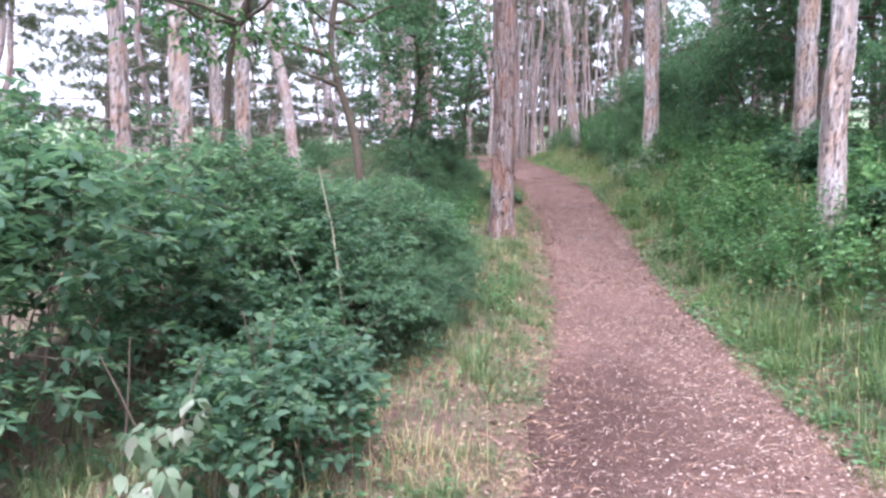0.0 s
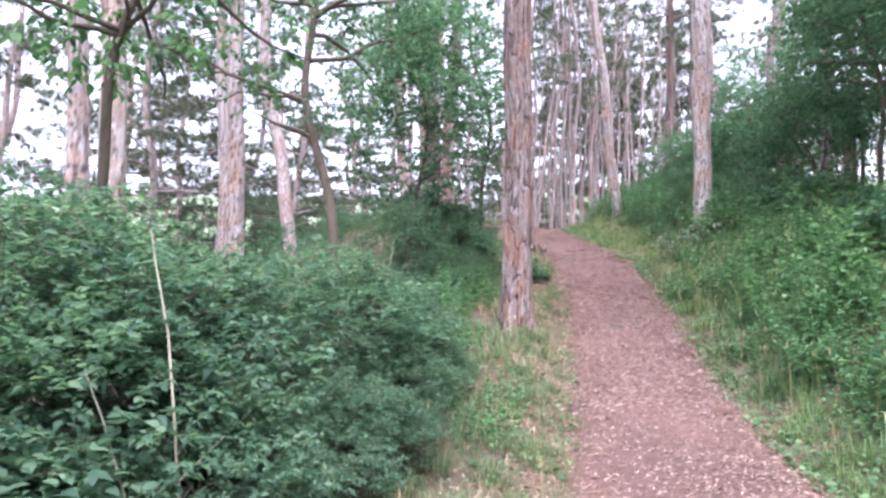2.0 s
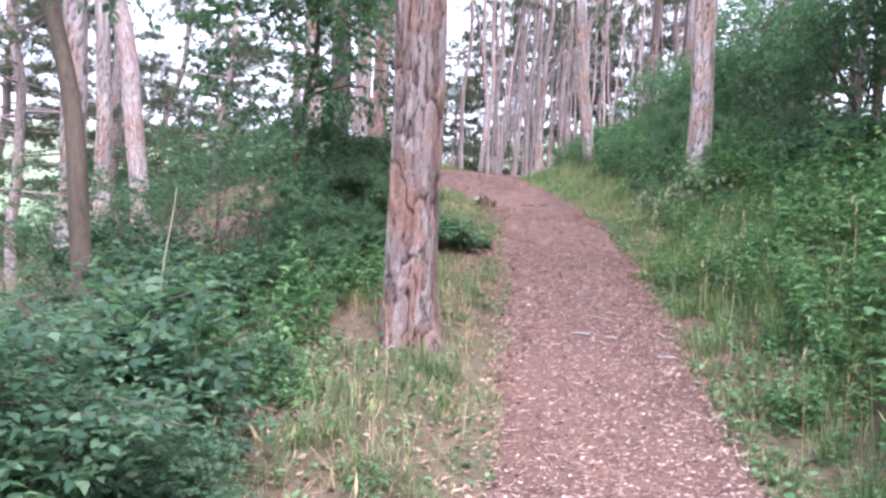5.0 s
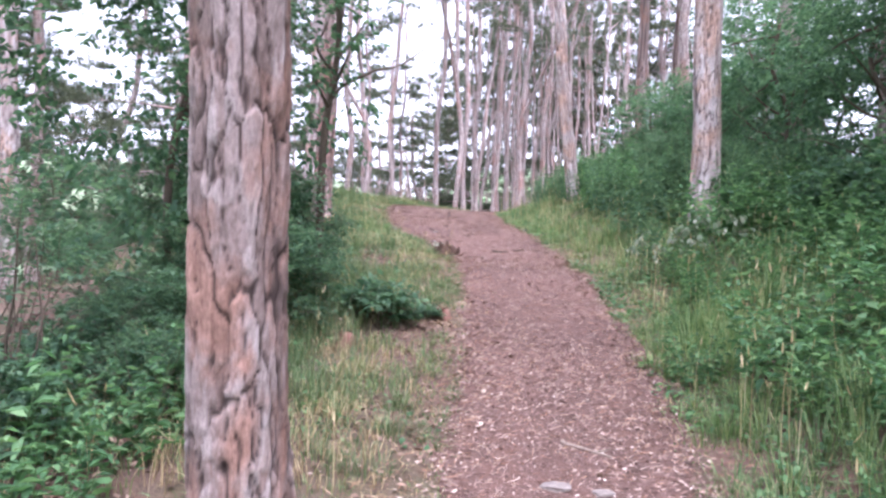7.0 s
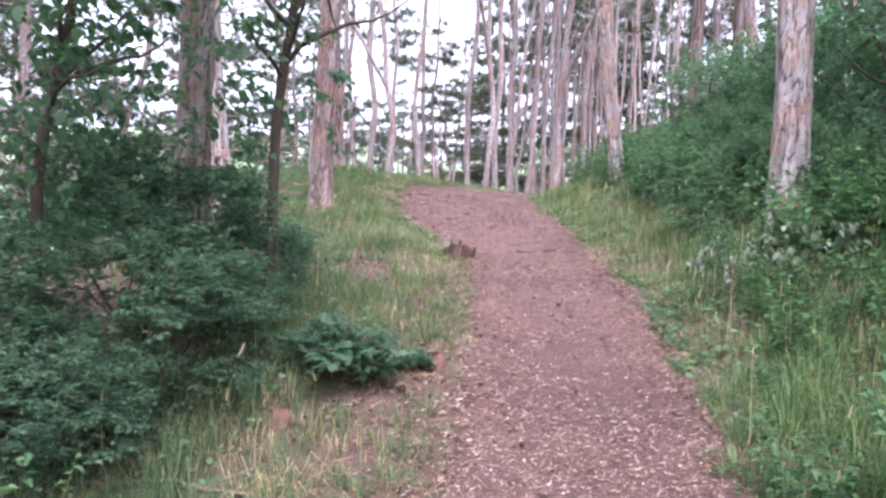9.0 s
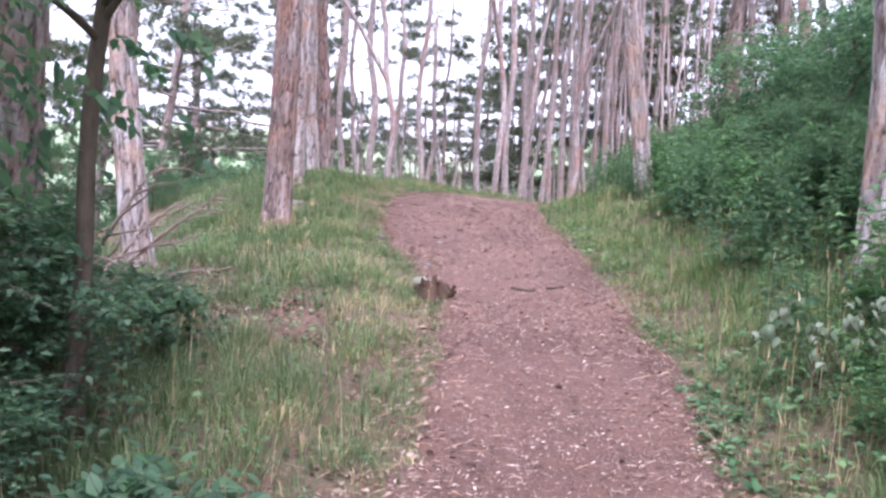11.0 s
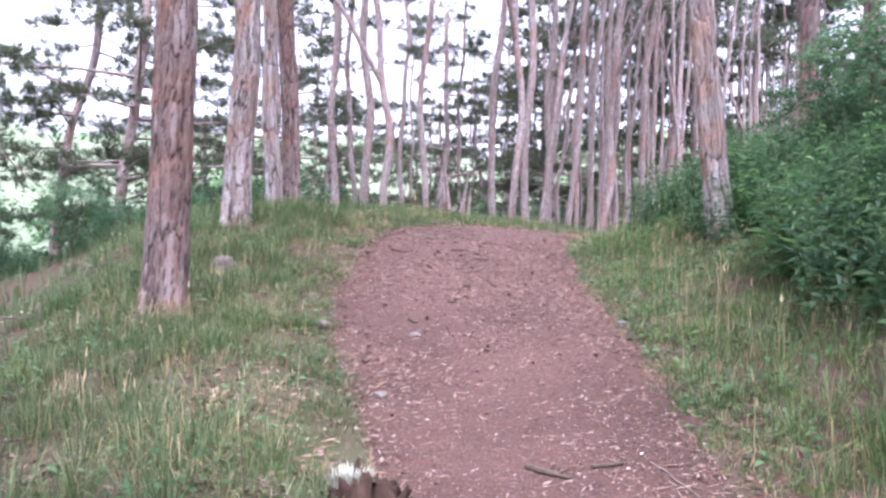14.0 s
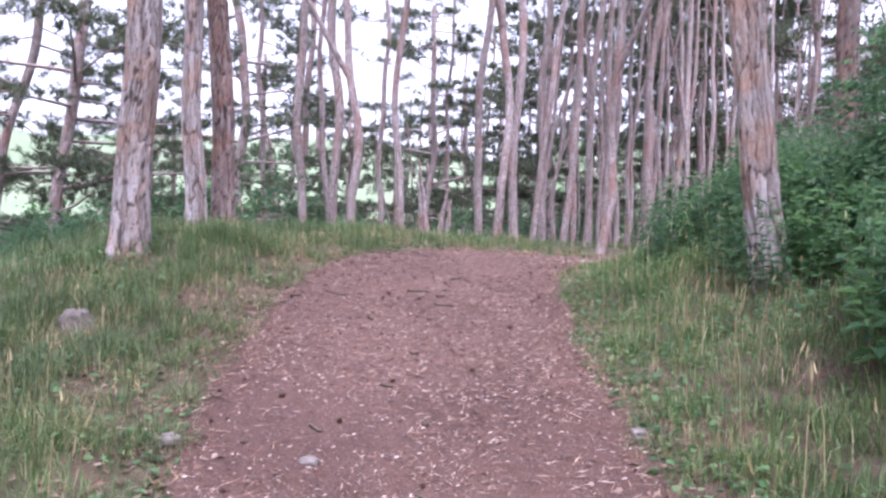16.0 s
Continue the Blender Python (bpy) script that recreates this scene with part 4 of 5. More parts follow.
under = [leafy_tree("understorey_tree", 61, 5.4, 1.9, 760, 0.095, "dark green broad-leaved tree in the thicket", 0.055, 0.27),
         leafy_tree("understorey_tree", 62, 3.0, 1.45, 950, 0.078, "dark green broad-leaved bush tree in the thicket", 0.046, 0.03)]
# x, y, model, size
UNDER = [(6.5, 11.0, 0, 1.0), (6.0, 16.8, 1, 0.85), (6.8, 13.4, 0, 1.0), (5.4, 18.5, 1, 0.75), (5.3, 20.4, 1, 0.72), (6.7, 19.6, 1, 0.85), (6.3, 22.2, 1, 0.75), (7.6, 21.0, 1, 0.85), (7.2, 17.8, 1, 0.85), (8.4, 16.0, 0, 1.0),
         (8.2, 12.0, 0, 1.1), (7.3, 8.4, 0, 0.9), (9.4, 20.0, 0, 1.0), (8.2, 22.6, 0, 0.9), (8.6, 18.2, 0, 0.9), (7.6, 14.8, 0, 0.9), (6.0, 12.4, 0, 0.8), (5.9, 9.6, 0, 0.8), (7.0, 7.0, 0, 0.9), (5.8, 14.0, 1, 0.9), (5.4, 8.0, 1, 0.7), (6.8, 5.6, 1, 1.0), (9.0, 8.0, 0, 1.1), (5.6, 24.2, 1, 0.6), (8.8, 24.0, 1, 0.8), (10.5, 14.0, 0, 1.2),
         (8.0, 3.0, 0, 1.0), (11, 28, 0, 1.0), (6.2, 27.6, 1, 0.9), (-7.5, 8.0, 1, 0.7), (-7.0, 4.0, 1, 0.8), (-5.6, 17.0, 1, 0.6), (-6.0, 22.0, 1, 0.8),
         (-4.0, 25.0, 1, 0.6), (-7.5, 25.0, 1, 0.8), (-3.2, 34.0, 1, 0.7), (-1.0, 34.5, 1, 0.6), (0.8, 36.0, 1, 0.7), (-5.5, 30.5, 1, 0.7), (-6.0, 0.0, 0, 1.0), (5.0, -3.5, 0, 1.0), (-4.5, -4.5, 0, 1.0), (-5.2, 3.0, 1, 0.65), (-5.4, 6.4, 1, 0.7), (2.2, 38.5, 1, 0.7), (4.6, 41.0, 1, 0.8), (-3.0, 39.5, 1, 0.8), (-6.5, 35.0, 1, 0.7), (-8.5, 29.0, 1, 0.8), (7.2, 46, 1, 0.8), (0.2, 43.5, 1, 0.9), (-9.5, 43, 1, 0.9), (12.0, 36.0, 1, 0.8), (9.8, 32.0, 1, 0.8), (-4.4, 18.6, 1, 0.45), (-3.8, 21.8, 1, 0.4), (-4.6, 24.4, 1, 0.5), (-3.3, 27.5, 1, 0.4)]
first = {}
for x, y, k, s in UNDER:
    m = put(under[k], x, y, rng.uniform(0, 360), s)
    if k not in first:
        first[k] = under[k]
        under[k].matrix_basis = m
    else:
        copy_thing(under[k], m)

# bushes that fill the lower slope between the trunks
bush = [shrub("slope_bush", "airy green bush on the lower slope", "shrub", shrub_meshes("bush", s, 3.2, 1.4, 330, 0.10, LEAF_SHRUB, 8, 0.2, 9, 0.0, True), group="bushes of the lower slope") for s in (65, 66)]
BUSHES = []
for _ in range(900):
    x, y = rng.uniform(-15, 3.5), rng.uniform(24.5, 48)
    low_ground = float(height(x, y))
    if len(BUSHES) < 50 and low_ground < 2.4 and all((x - b[0]) ** 2 + (y - b[1]) ** 2 > 2.6 for b in BUSHES):
        BUSHES.append((x, y, rng.uniform(0, 360), min(1.2, max(0.5, (rng.uniform(3.1, 5.0) - low_ground) / 3.2))))
for n, (x, y, a, k) in enumerate(BUSHES):
    if n < 2:
        bush[n].matrix_basis = put(bush[n], x, y, a, k)
    else:
        copy_thing(bush[n % 2], put(bush[0], x, y, a, k))

crooked = leafy_tree("crooked_tree", 71, 4.6, 1.3, 640, 0.06, "small crooked broad-leaved tree with dark bare limbs", 0.06, 0.42, (-0.10, 0.0), LEAF_SHRUB, "small trees of the bank")
crooked.matrix_basis = put(crooked, -0.97, 9.05)
overhang = leafy_tree("small_tree", 73, 4.0, 1.35, 520, 0.07, "small broad-leaved tree whose bright leafy twigs overhang the hedge", 0.04, 0.55, (0.12, -0.05), LEAF_BRIGHT, "small trees of the bank")
overhang.matrix_basis = put(overhang, -2.0, 6.3)
vine = leafy_tree("small_tree", 72, 4.4, 1.1, 1150, 0.065, "small dark tree with drooping leafy twigs beside the path", 0.035, 0.10, (-0.02, 0.02), LEAF_DARK, "small trees of the bank", (-0.62, -0.35))
vine.matrix_basis = put(vine, 0.38, 13.0)
copy_thing(vine, put(vine, -0.5, 12.1, 50, 0.92))

# ---- grasses ----
# drifts of brown leaves where no grass grows: x, y, radius
DRIFTS = [(0.42, 15.2, 0.42), (-0.15, 15.75, 0.42), (0.5, 16.5, 0.4), (1.0, 15.8, 0.25), (-0.5, 15.2, 0.5), (-0.7, 16.2, 0.4),
          (0.35, 8.3, 0.3), (0.1, 9.0, 0.4), (0.55, 8.9, 0.25), (-0.15, 9.6, 0.4), (0.05, 8.1, 0.3), (1.0, 12.2, 0.22), (1.25, 12.5, 0.16), (0.75, 12.0, 0.2), (1.4, 13.1, 0.14), (0.75, 14.7, 0.25), (0.0, 14.9, 0.35)]


def grass(name, label, side, y0, y1, inner, outer, count, tall, seed, material, width=0.005, patch=0.45, lean=0.45, tuft=6, spread=0.05):
    """Blades in tufts along one side of the path, thinning out where the soil shows."""
    r = np.random.default_rng(seed)
    y = r.uniform(y0, y1, count)
    d = inner + (outer - inner) * r.uniform(0, 1, count) ** 1.2
    x = EDGE_R(y) + d if side > 0 else EDGE_L(y) - d
    keep = vnoise(x * 1.7, y * 1.7, 0, seed) * 0.7 + vnoise(x * 5, y * 5, 0, seed + 1) * 0.3 > patch
    for cx, cy, cr in DRIFTS:
        keep &= (np.hypot(x - cx, y - cy) > cr * (0.6 + 0.8 * vnoise(x * 6, y * 6, 0, 5))) | (r.random(count) < 0.38)
    x, y, d = x[keep], y[keep], d[keep]
    size = tall * (0.55 + 0.75 * vnoise(x * 2.1, y * 2.1, 0, seed + 2)) * np.clip(0.32 + d / 0.8, 0.25, 1)
    n = len(x)
    X, Y, S = np.repeat(x, tuft), np.repeat(y, tuft), np.repeat(size, tuft)
    a = r.uniform(0, 2 * np.pi, n * tuft)
    off = spread * r.uniform(0, 1, n * tuft) ** 0.7
    X, Y = X + off * np.cos(a), Y + off * np.sin(a)
    base = np.stack([X, Y, height(X, Y) - 0.015], 1)
    way = np.stack([np.cos(a), np.sin(a), 0 * a], 1) * r.uniform(0.1, 2 * lean, n * tuft)[:, None]
    v, f = blades(base, way, S * r.uniform(0.5, 1.2, n * tuft), np.full(n * tuft, width) * r.uniform(0.7, 1.4, n * tuft))
    return tagged(new(name, mesh_of(name, v, f, material)), label, "grass", kind="stuff")


grass("bank_grass", "tall lush green grass on the bank", 1, -7.0, 13.0, -0.12, 2.8, 8500, 0.17, 81, GRASS_LUSH, 0.006, 0.28, 0.7)
grass("bank_tussocks", "arching tussocks of lush grass on the bank", 1, -4.0, 13.0, -0.02, 2.9, 900, 0.34, 181, GRASS_LUSH, 0.0055, 0.28, 0.8, 42, 0.11)
grass("olive_grass", "olive-green grass with dry stalks on the bank", 1, 12.0, 25.5, -0.12, 2.6, 11000, 0.16, 82, GRASS_LUSH, 0.005, 0.12, 0.8)
grass("olive_tussocks", "arching tussocks of olive-green grass on the bank", 1, 12.0, 25.5, -0.02, 2.4, 620, 0.22, 182, GRASS_LUSH, 0.005, 0.28, 1.0, 42, 0.11)
grass("olive_straw", "dry stalks among olive-green grass", 1, 12.0, 25.5, -0.1, 2.2, 800, 0.25, 84, STRAW, 0.003, 0.3, 0.8, 4)
grass("verge_grass", "tufts of green grass on the bank", -1, -7.0, 26.0, -0.10, 2.1, 12500, 0.14, 83, GRASS_LUSH, 0.0045, 0.37, 0.75)
grass("verge_tussocks", "arching tussocks of soft green grass on the bank", -1, -4.0, 26.0, -0.05, 2.2, 1800, 0.24, 183, GRASS, 0.004, 0.40, 0.95, 42, 0.09)
grass("soft_grass", "soft arching grey-green grass on the crest's verge", -1, 13.5, 23.5, -0.05, 2.0, 430, 0.25, 185, GRASS, 0.0032, 0.36, 1.1, 44, 0.12)
grass("slope_grass", "thin green grass on the slope", -1, 14.0, 36.0, 1.2, 5.0, 5000, 0.22, 85, GRASS, 0.006, 0.44, 0.55)
grass("dry_grass", "dry straw-coloured grass", -1, 1.5, 26.0, -0.1, 1.7, 5600, 0.20, 87, STRAW, 0.003, 0.46, 1.1, 5)
grass("dry_bank_grass", "dry straw-coloured grass stalks", 1, 1.5, 26.0, -0.12, 1.8, 2600, 0.22, 89, STRAW, 0.003, 0.42, 0.7, 4)
grass("crest_grass", "short green grass under the pines", 1, 21.0, 45.0, 0.0, 9.0, 5000, 0.20, 91, GRASS, 0.007, 0.4, 0.5)

r = np.random.default_rng(33)
wx, wy = r.uniform(-24, 24, 15000), r.uniform(-14, 44, 15000)
free = ((wx > EDGE_R(wy) + 2.4) | (wx < EDGE_L(wy) - 1.8)) & (vnoise(wx * 0.55, wy * 0.55, 0, 61) > 0.42)
wx, wy = np.repeat(wx[free], 4), np.repeat(wy[free], 4)
wa = r.uniform(0, 2 * np.pi, len(wx))
wx, wy = wx + 0.08 * np.cos(wa), wy + 0.08 * np.sin(wa)
wv, wf = blades(np.stack([wx, wy, height(wx, wy) - 0.02], 1), np.stack([np.cos(wa), np.sin(wa), 0 * wa], 1) * 0.5, r.uniform(0.12, 0.4, len(wx)), np.full(len(wx), 0.012))
tagged(new("wood_grass", mesh_of("wood_grass", wv, wf, GRASS)), "thin green grass on the forest floor", "grass", kind="stuff")


def low_herbs(name, label, side, y0, y1, inner, outer, count, seed, patch, tall=0.10, leaf=0.035):
    """A carpet of small broad leaves on thin stalks."""
    r = np.random.default_rng(seed)
    y = r.uniform(y0, y1, count)
    d = r.uniform(inner, outer, count)
    x = EDGE_R(y) + d if side > 0 else EDGE_L(y) - d
    keep = vnoise(x * 1.5, y * 1.5, 0, seed) * 0.75 + vnoise(x * 5, y * 5, 0, seed + 1) * 0.25 > patch
    x, y, d = x[keep], y[keep], d[keep]
    n = len(x)
    a = r.uniform(0, 2 * np.pi, n)
    z = height(x, y) + r.uniform(0.01, 1.0, n) * tall * np.clip(0.3 + d * 1.2, 0.3, 1.4)
    way = np.stack([np.cos(a), np.sin(a), r.normal(0.1, 0.3, n)], 1)
    size = leaf * r.uniform(0.6, 1.6, n)
    v, f = leaves(np.stack([x, y, z], 1), way, np.array([[0, 0, 1.0]]) + r.normal(0, 0.3, (n, 3)), size, size * r.uniform(0.5, 0.8, n), 0.15, tall > 0.3)
    tagged(new(name, mesh_of(name, v, f, LEAF_BRIGHT)), label, "plants", kind="stuff")


low_herbs("low_herbs", "carpet of low broad-leaved green herbs on the bank", 1, -6.0, 14.5, -0.1, 2.6, 33000, 92, 0.36, 0.14, 0.04)
low_herbs("bank_herbs", "lush knee-high broad-leaved green herbs on the bank", 1, -6.0, 14.5, 0.55, 3.6, 42000, 97, 0.40, 0.34, 0.055)
low_herbs("crest_herbs", "lush knee-high green herbs under the shrubs", 1, 14.5, 24.0, 1.35, 3.4, 15000, 98, 0.38, 0.34, 0.055)
low_herbs("olive_herbs", "low green herbs among the grass on the bank", 1, 13.5, 25.0, -0.05, 2.6, 14000, 99, 0.36, 0.12, 0.035)
low_herbs("verge_herbs", "sparse low green herbs on the verge", -1, 2.0, 22.0, -0.05, 2.8, 13000, 94, 0.5, 0.10, 0.035)


def seed_stalks(name, label, side, y0, y1, outer, count, seed, tall):
    """Thin straw stalks with slim seed heads."""
    r = np.random.default_rng(seed)
    y = r.uniform(y0, y1, count)
    d = r.uniform(0.05, outer, count)
    x = EDGE_R(y) + d if side > 0 else EDGE_L(y) - d
    z = height(x, y)
    a = r.uniform(0, 2 * np.pi, count)
    way = np.stack([np.cos(a) * 0.25, np.sin(a) * 0.25, np.ones(count)], 1)
    L = tall * r.uniform(0.6, 1.3, count)
    foot = np.stack([x, y, z - 0.02], 1)
    lean = np.stack([np.cos(a), np.sin(a), 0 * a], 1) * 0.2
    sv, sf = blades(foot, lean, L, np.full(count, 0.0035))
    tip = sv.reshape(-1, 5, 3)[:, 4] - unit(way) * 0.012
    hv, hf = leaves(tip, way + r.normal(0, 0.15, way.shape), np.stack([np.cos(a), np.sin(a), 0 * a], 1), np.full(count, 0.06) * r.uniform(0.7, 1.4, count), np.full(count, 0.009), 0.0)
    v, f = joined([(sv, sf), (hv, hf)])
    tagged(new(name, mesh_of(name, v, f, STRAW)), label, "grass", kind="stuff")


seed_stalks("seed_grass", "pale seed heads of tall grass on the bank", 1, 1.5, 24.0, 2.4, 900, 95, 0.5)
seed_stalks("verge_seed_grass", "pale seed heads of grass on the verge", -1, 1.5, 24.0, 1.4, 260, 96, 0.34)


# ---- litter and small things ----
def litter(name, label, count, size, thin, seed, material, rise=0.006, on_path=True, y0=-1.0, y1=26.0, power=1.0, edge=False):
    r = np.random.default_rng(seed)
    y = r.uniform(y0, y1, count)
    if on_path:
        u = r.uniform(0.02, 0.98, count)
        x = EDGE_L(y) + (EDGE_R(y) - EDGE_L(y)) * u
        z = path_height(x, y)
        thin_out = (r.random(count) < 1.25 * vnoise(x * 1.6, y * 1.1, 0, 77) + 0.15) & (r.random(count) < np.clip(0.35 + np.hypot((x - 0.75) / 1.2, (y - 4.3) / 1.6) ** 3, 0, 1))
        x, y, z, count = x[thin_out], y[thin_out], z[thin_out], int(thin_out.sum())
    elif edge:
        pick = r.random(count) < 0.5
        x = np.where(pick, EDGE_L(y) - r.normal(0, 0.2, count), EDGE_R(y) + r.normal(0.08, 0.22, count))
        z = height(x, y) + 0.006
    else:
        x = EDGE_L(y) - r.uniform(0, 3.2, count)
        z = height(x, y)
    a, L = r.uniform(0, 2 * np.pi, count), size * r.uniform(0.4, 1.5, count) ** power
    d = np.stack([np.cos(a), np.sin(a), r.normal(0, 0.12, count) + 0.15], 1) * L[:, None] / 2
    w = np.stack([-np.sin(a), np.cos(a), r.normal(0, 0.25, count)], 1) * (L * thin * r.uniform(0.6, 1.4, count))[:, None] / 2
    c = np.stack([x, y, z + rise], 1)
    top = np.array([0, 0, 1.0]) * (L * min(thin, 0.3) * 0.35)[:, None]
    v = np.stack([c - d, c + w * r.uniform(0.6, 1.2, (count, 1)) + top, c + d, c - w], 1).reshape(-1, 3)
    o = (np.arange(count) * 4)[:, None, None]
    f = (np.array([[0, 1, 2], [0, 2, 3]])[None] + o).reshape(-1, 3)
    tagged(new(name, mesh_of(name, v, f, material)), label, "litter", kind="stuff")


litter("path_litter", "pale and brown wood chips and leaf scraps on the path", 84000, 0.021, 0.40, 1, CHIPS)
litter("path_needles", "fallen brown pine needles on the path", 26000, 0.075, 0.03, 2, DEAD_NEEDLES, 0.004)
litter("bank_litter", "brown dead leaves and scraps on the bank", 32000, 0.036, 0.5, 3, BANK_CHIPS, 0.008, False)
litter("bank_needles", "fallen brown pine needles on the bank", 16000, 0.10, 0.025, 4, DEAD_NEEDLES, 0.008, False)
litter("edge_litter", "reddish-brown dead leaves and scraps along the path's edges", 7000, 0.035, 0.45, 5, BANK_CHIPS, 0.006, False, 0.0, 25.0, 1.0, True)
litter("edge_needles", "fallen needles and straw along the path's edges", 12000, 0.10, 0.03, 6, DEAD_NEEDLES, 0.008, False, 0.0, 25.0, 1.0, True)
litter("path_straw", "pale dry needles and straw on the path", 38000, 0.045, 0.10, 7, STRANDS, 0.005)


def leaf_drift(x, y, radius, seed):
    """Curled dead leaves and scraps heaped loosely on the bank."""
    r = np.random.default_rng(seed)
    n = int(650 * radius * radius / 0.16)
    a, d = r.uniform(0, 2 * np.pi, n), radius * 0.75 * np.abs(r.normal(0, 1, n))
    X, Y = x + d * np.cos(a), y + d * np.sin(a)
    b, L = r.uniform(0, 2 * np.pi, n), r.uniform(0.01, 0.04, n)
    c = np.stack([X, Y, height(X, Y) + r.uniform(0.004, 0.014, n)], 1)
    lay = np.stack([np.cos(b), np.sin(b), r.normal(0, 0.3, n)], 1) * L[:, None] / 2
    across = np.stack([-np.sin(b), np.cos(b), r.normal(0, 0.5, n)], 1) * (L * r.uniform(0.25, 0.7, n))[:, None] / 2
    curl = np.array([0, 0, 1.0]) * (L * r.uniform(0.05, 0.3, n))[:, None]
    v = np.stack([c - lay, c - across + curl, c + lay, c + across + curl], 1).reshape(-1, 3)
    f = (np.array([[0, 1, 2], [0, 2, 3]])[None] + (np.arange(n) * 4)[:, None, None]).reshape(-1, 3)
    tagged(new("leaf_drift", mesh_of("leaf_drift", v, f, BANK_CHIPS)), "loose drift of brown dead leaves on the bank", "litter", kind="stuff")


for k, (x, y, radius) in enumerate(DRIFTS):
    leaf_drift(x, y, radius, 300 + k)


def stick(label, x, y, length, radius, turn, seed, side_twig=True, material=None, lift=0.0):
    material = material or (TWIG if "dark" in label else None)
    r = np.random.default_rng(seed)
    a = radians(turn)
    n = 9
    s = np.linspace(-0.5, 0.5, n) * length
    X, Y = x + s * np.cos(a) + r.normal(0, 0.012, n) * length, y + s * np.sin(a) + r.normal(0, 0.012, n) * length
    Z = path_height(X, Y) + radius * 0.8 + np.linspace(0, lift, n)
    p = np.stack([X, Y, Z], 1)
    c = p.mean(0)
    ob = thing("stick", label, "stick")
    ob.matrix_basis = pose(*c)
    branch = part("branch", mesh_of("branch", *tube(p - c, np.linspace(radius, radius * 0.5, n), 7), material or DEADWOOD, True), ob)
    if side_twig:
        q = bent_line(r, p[5] - c, (np.cos(a + 0.7), np.sin(a + 0.7), 0.12), length * 0.35, 5, 0.2)
        part("twig", mesh_of("twig", *tube(q, np.linspace(radius * 0.6, radius * 0.2, 5), 5), material or DEADWOOD, True), branch)
    return ob


stick("dark brown broken stick lying on the path", 2.11, 16.24, 0.20, 0.015, -25, 1)
stick("short dark stick lying on the path", 2.37, 16.32, 0.15, 0.011, 10, 2, False)
stick("reddish-brown twig lying on the path", 2.14, 10.63, 0.28, 0.011, -38, 3)
stick("thin curved twig at the path's edge", 2.63, 16.22, 0.32, 0.006, -60, 4)
stick("dark twig lying on the crest of the path", 1.28, 20.65, 0.16, 0.010, 15, 5)
stick("dark twig lying on the crest of the path", 0.70, 20.38, 0.18, 0.009, -10, 6)
stick("dark twig lying on the crest of the path", 1.52, 20.37, 0.14, 0.009, 5, 7)
stick("grey dead branch on the bank", 0.55, 11.3, 0.9, 0.012, 5, 8)
stick("grey dead branch on the litter", -0.1, 10.3, 1.2, 0.012, 60, 9)

crest = np.random.default_rng(61)
for k in range(18):                        # broken bits of bark and twig on the crest
    y = crest.uniform(17.3, 21.2)
    x = float(EDGE_L(y)) + crest.uniform(0.08, 1.25)
    stick("dark broken bit of bark on the path", x, y, crest.uniform(0.03, 0.09), crest.uniform(0.007, 0.013), crest.uniform(-90, 90), 70 + k, k % 3 == 0)


def dead_branch(label, x, y, length, turn, tilt, seed, radius=0.028):
    """A fallen forked branch with bare side twigs."""
    r = np.random.default_rng(seed)
    a = radians(turn)
    z = float(height(x, y))
    ob = thing("dead_branch", label, "branch", "fallen branches on the bank")
    ob.matrix_basis = pose(x, y, z)
    main = bent_line(r, (0, 0, 0.02), (np.cos(a), np.sin(a), tilt), length, 10, 0.22)
    limb = part("limb", mesh_of("limb", *tube(main, np.linspace(radius, 0.005, 10), 7), DEADWOOD, True), ob)
    for k in range(7):
        i = 2 + k
        b = a + r.choice([-1, 1]) * r.uniform(0.4, 1.1)
        q = bent_line(r, main[min(i, 9)], (np.cos(b), np.sin(b), r.uniform(-0.05, 0.5)), length * r.uniform(0.2, 0.45), 6, 0.3)
        part("twig", mesh_of("twig", *tube(q, np.linspace(radius * 0.4, 0.002, 6), 5), DEADWOOD, True), limb)


dead_branch("bare grey fallen branch with many twigs on the bank", -1.35, 15.3, 1.5, 12, 0.15, 11)
dead_branch("bare grey fallen branch with many twigs on the bank", -1.15, 14.7, 1.4, 20, 0.2, 12)
dead_branch("bare grey fallen branch with many twigs on the bank", -1.7, 16.0, 1.6, -8, 0.1, 13)
dead_branch("bare grey fallen branch with many twigs on the bank", -0.8, 14.3, 1.0, 40, 0.3, 14, 0.016)
dead_branch("bare brown branch lying on leaf litter", 0.2, 15.4, 0.9, 30, 0.05, 15, 0.012)
dead_branch("bare brown branch lying on leaf litter", 0.1, 15.75, 0.8, 75, 0.08, 16, 0.011)
dead_branch("bare grey dead branch rising from the bank", -1.25, 15.0, 1.5, 15, 0.75, 17, 0.026)
dead_branch("bare grey dead branch rising from the bank", -1.1, 15.5, 1.3, 5, 0.45, 18, 0.022)
dead_branch("bare grey dead branch rising from the bank", -0.95, 15.1, 1.1, 50, 1.1, 19, 0.02)
dead_branch("bare grey dead branch rising from the bank", -1.2, 14.6, 1.3, 35, 0.6, 20, 0.02)


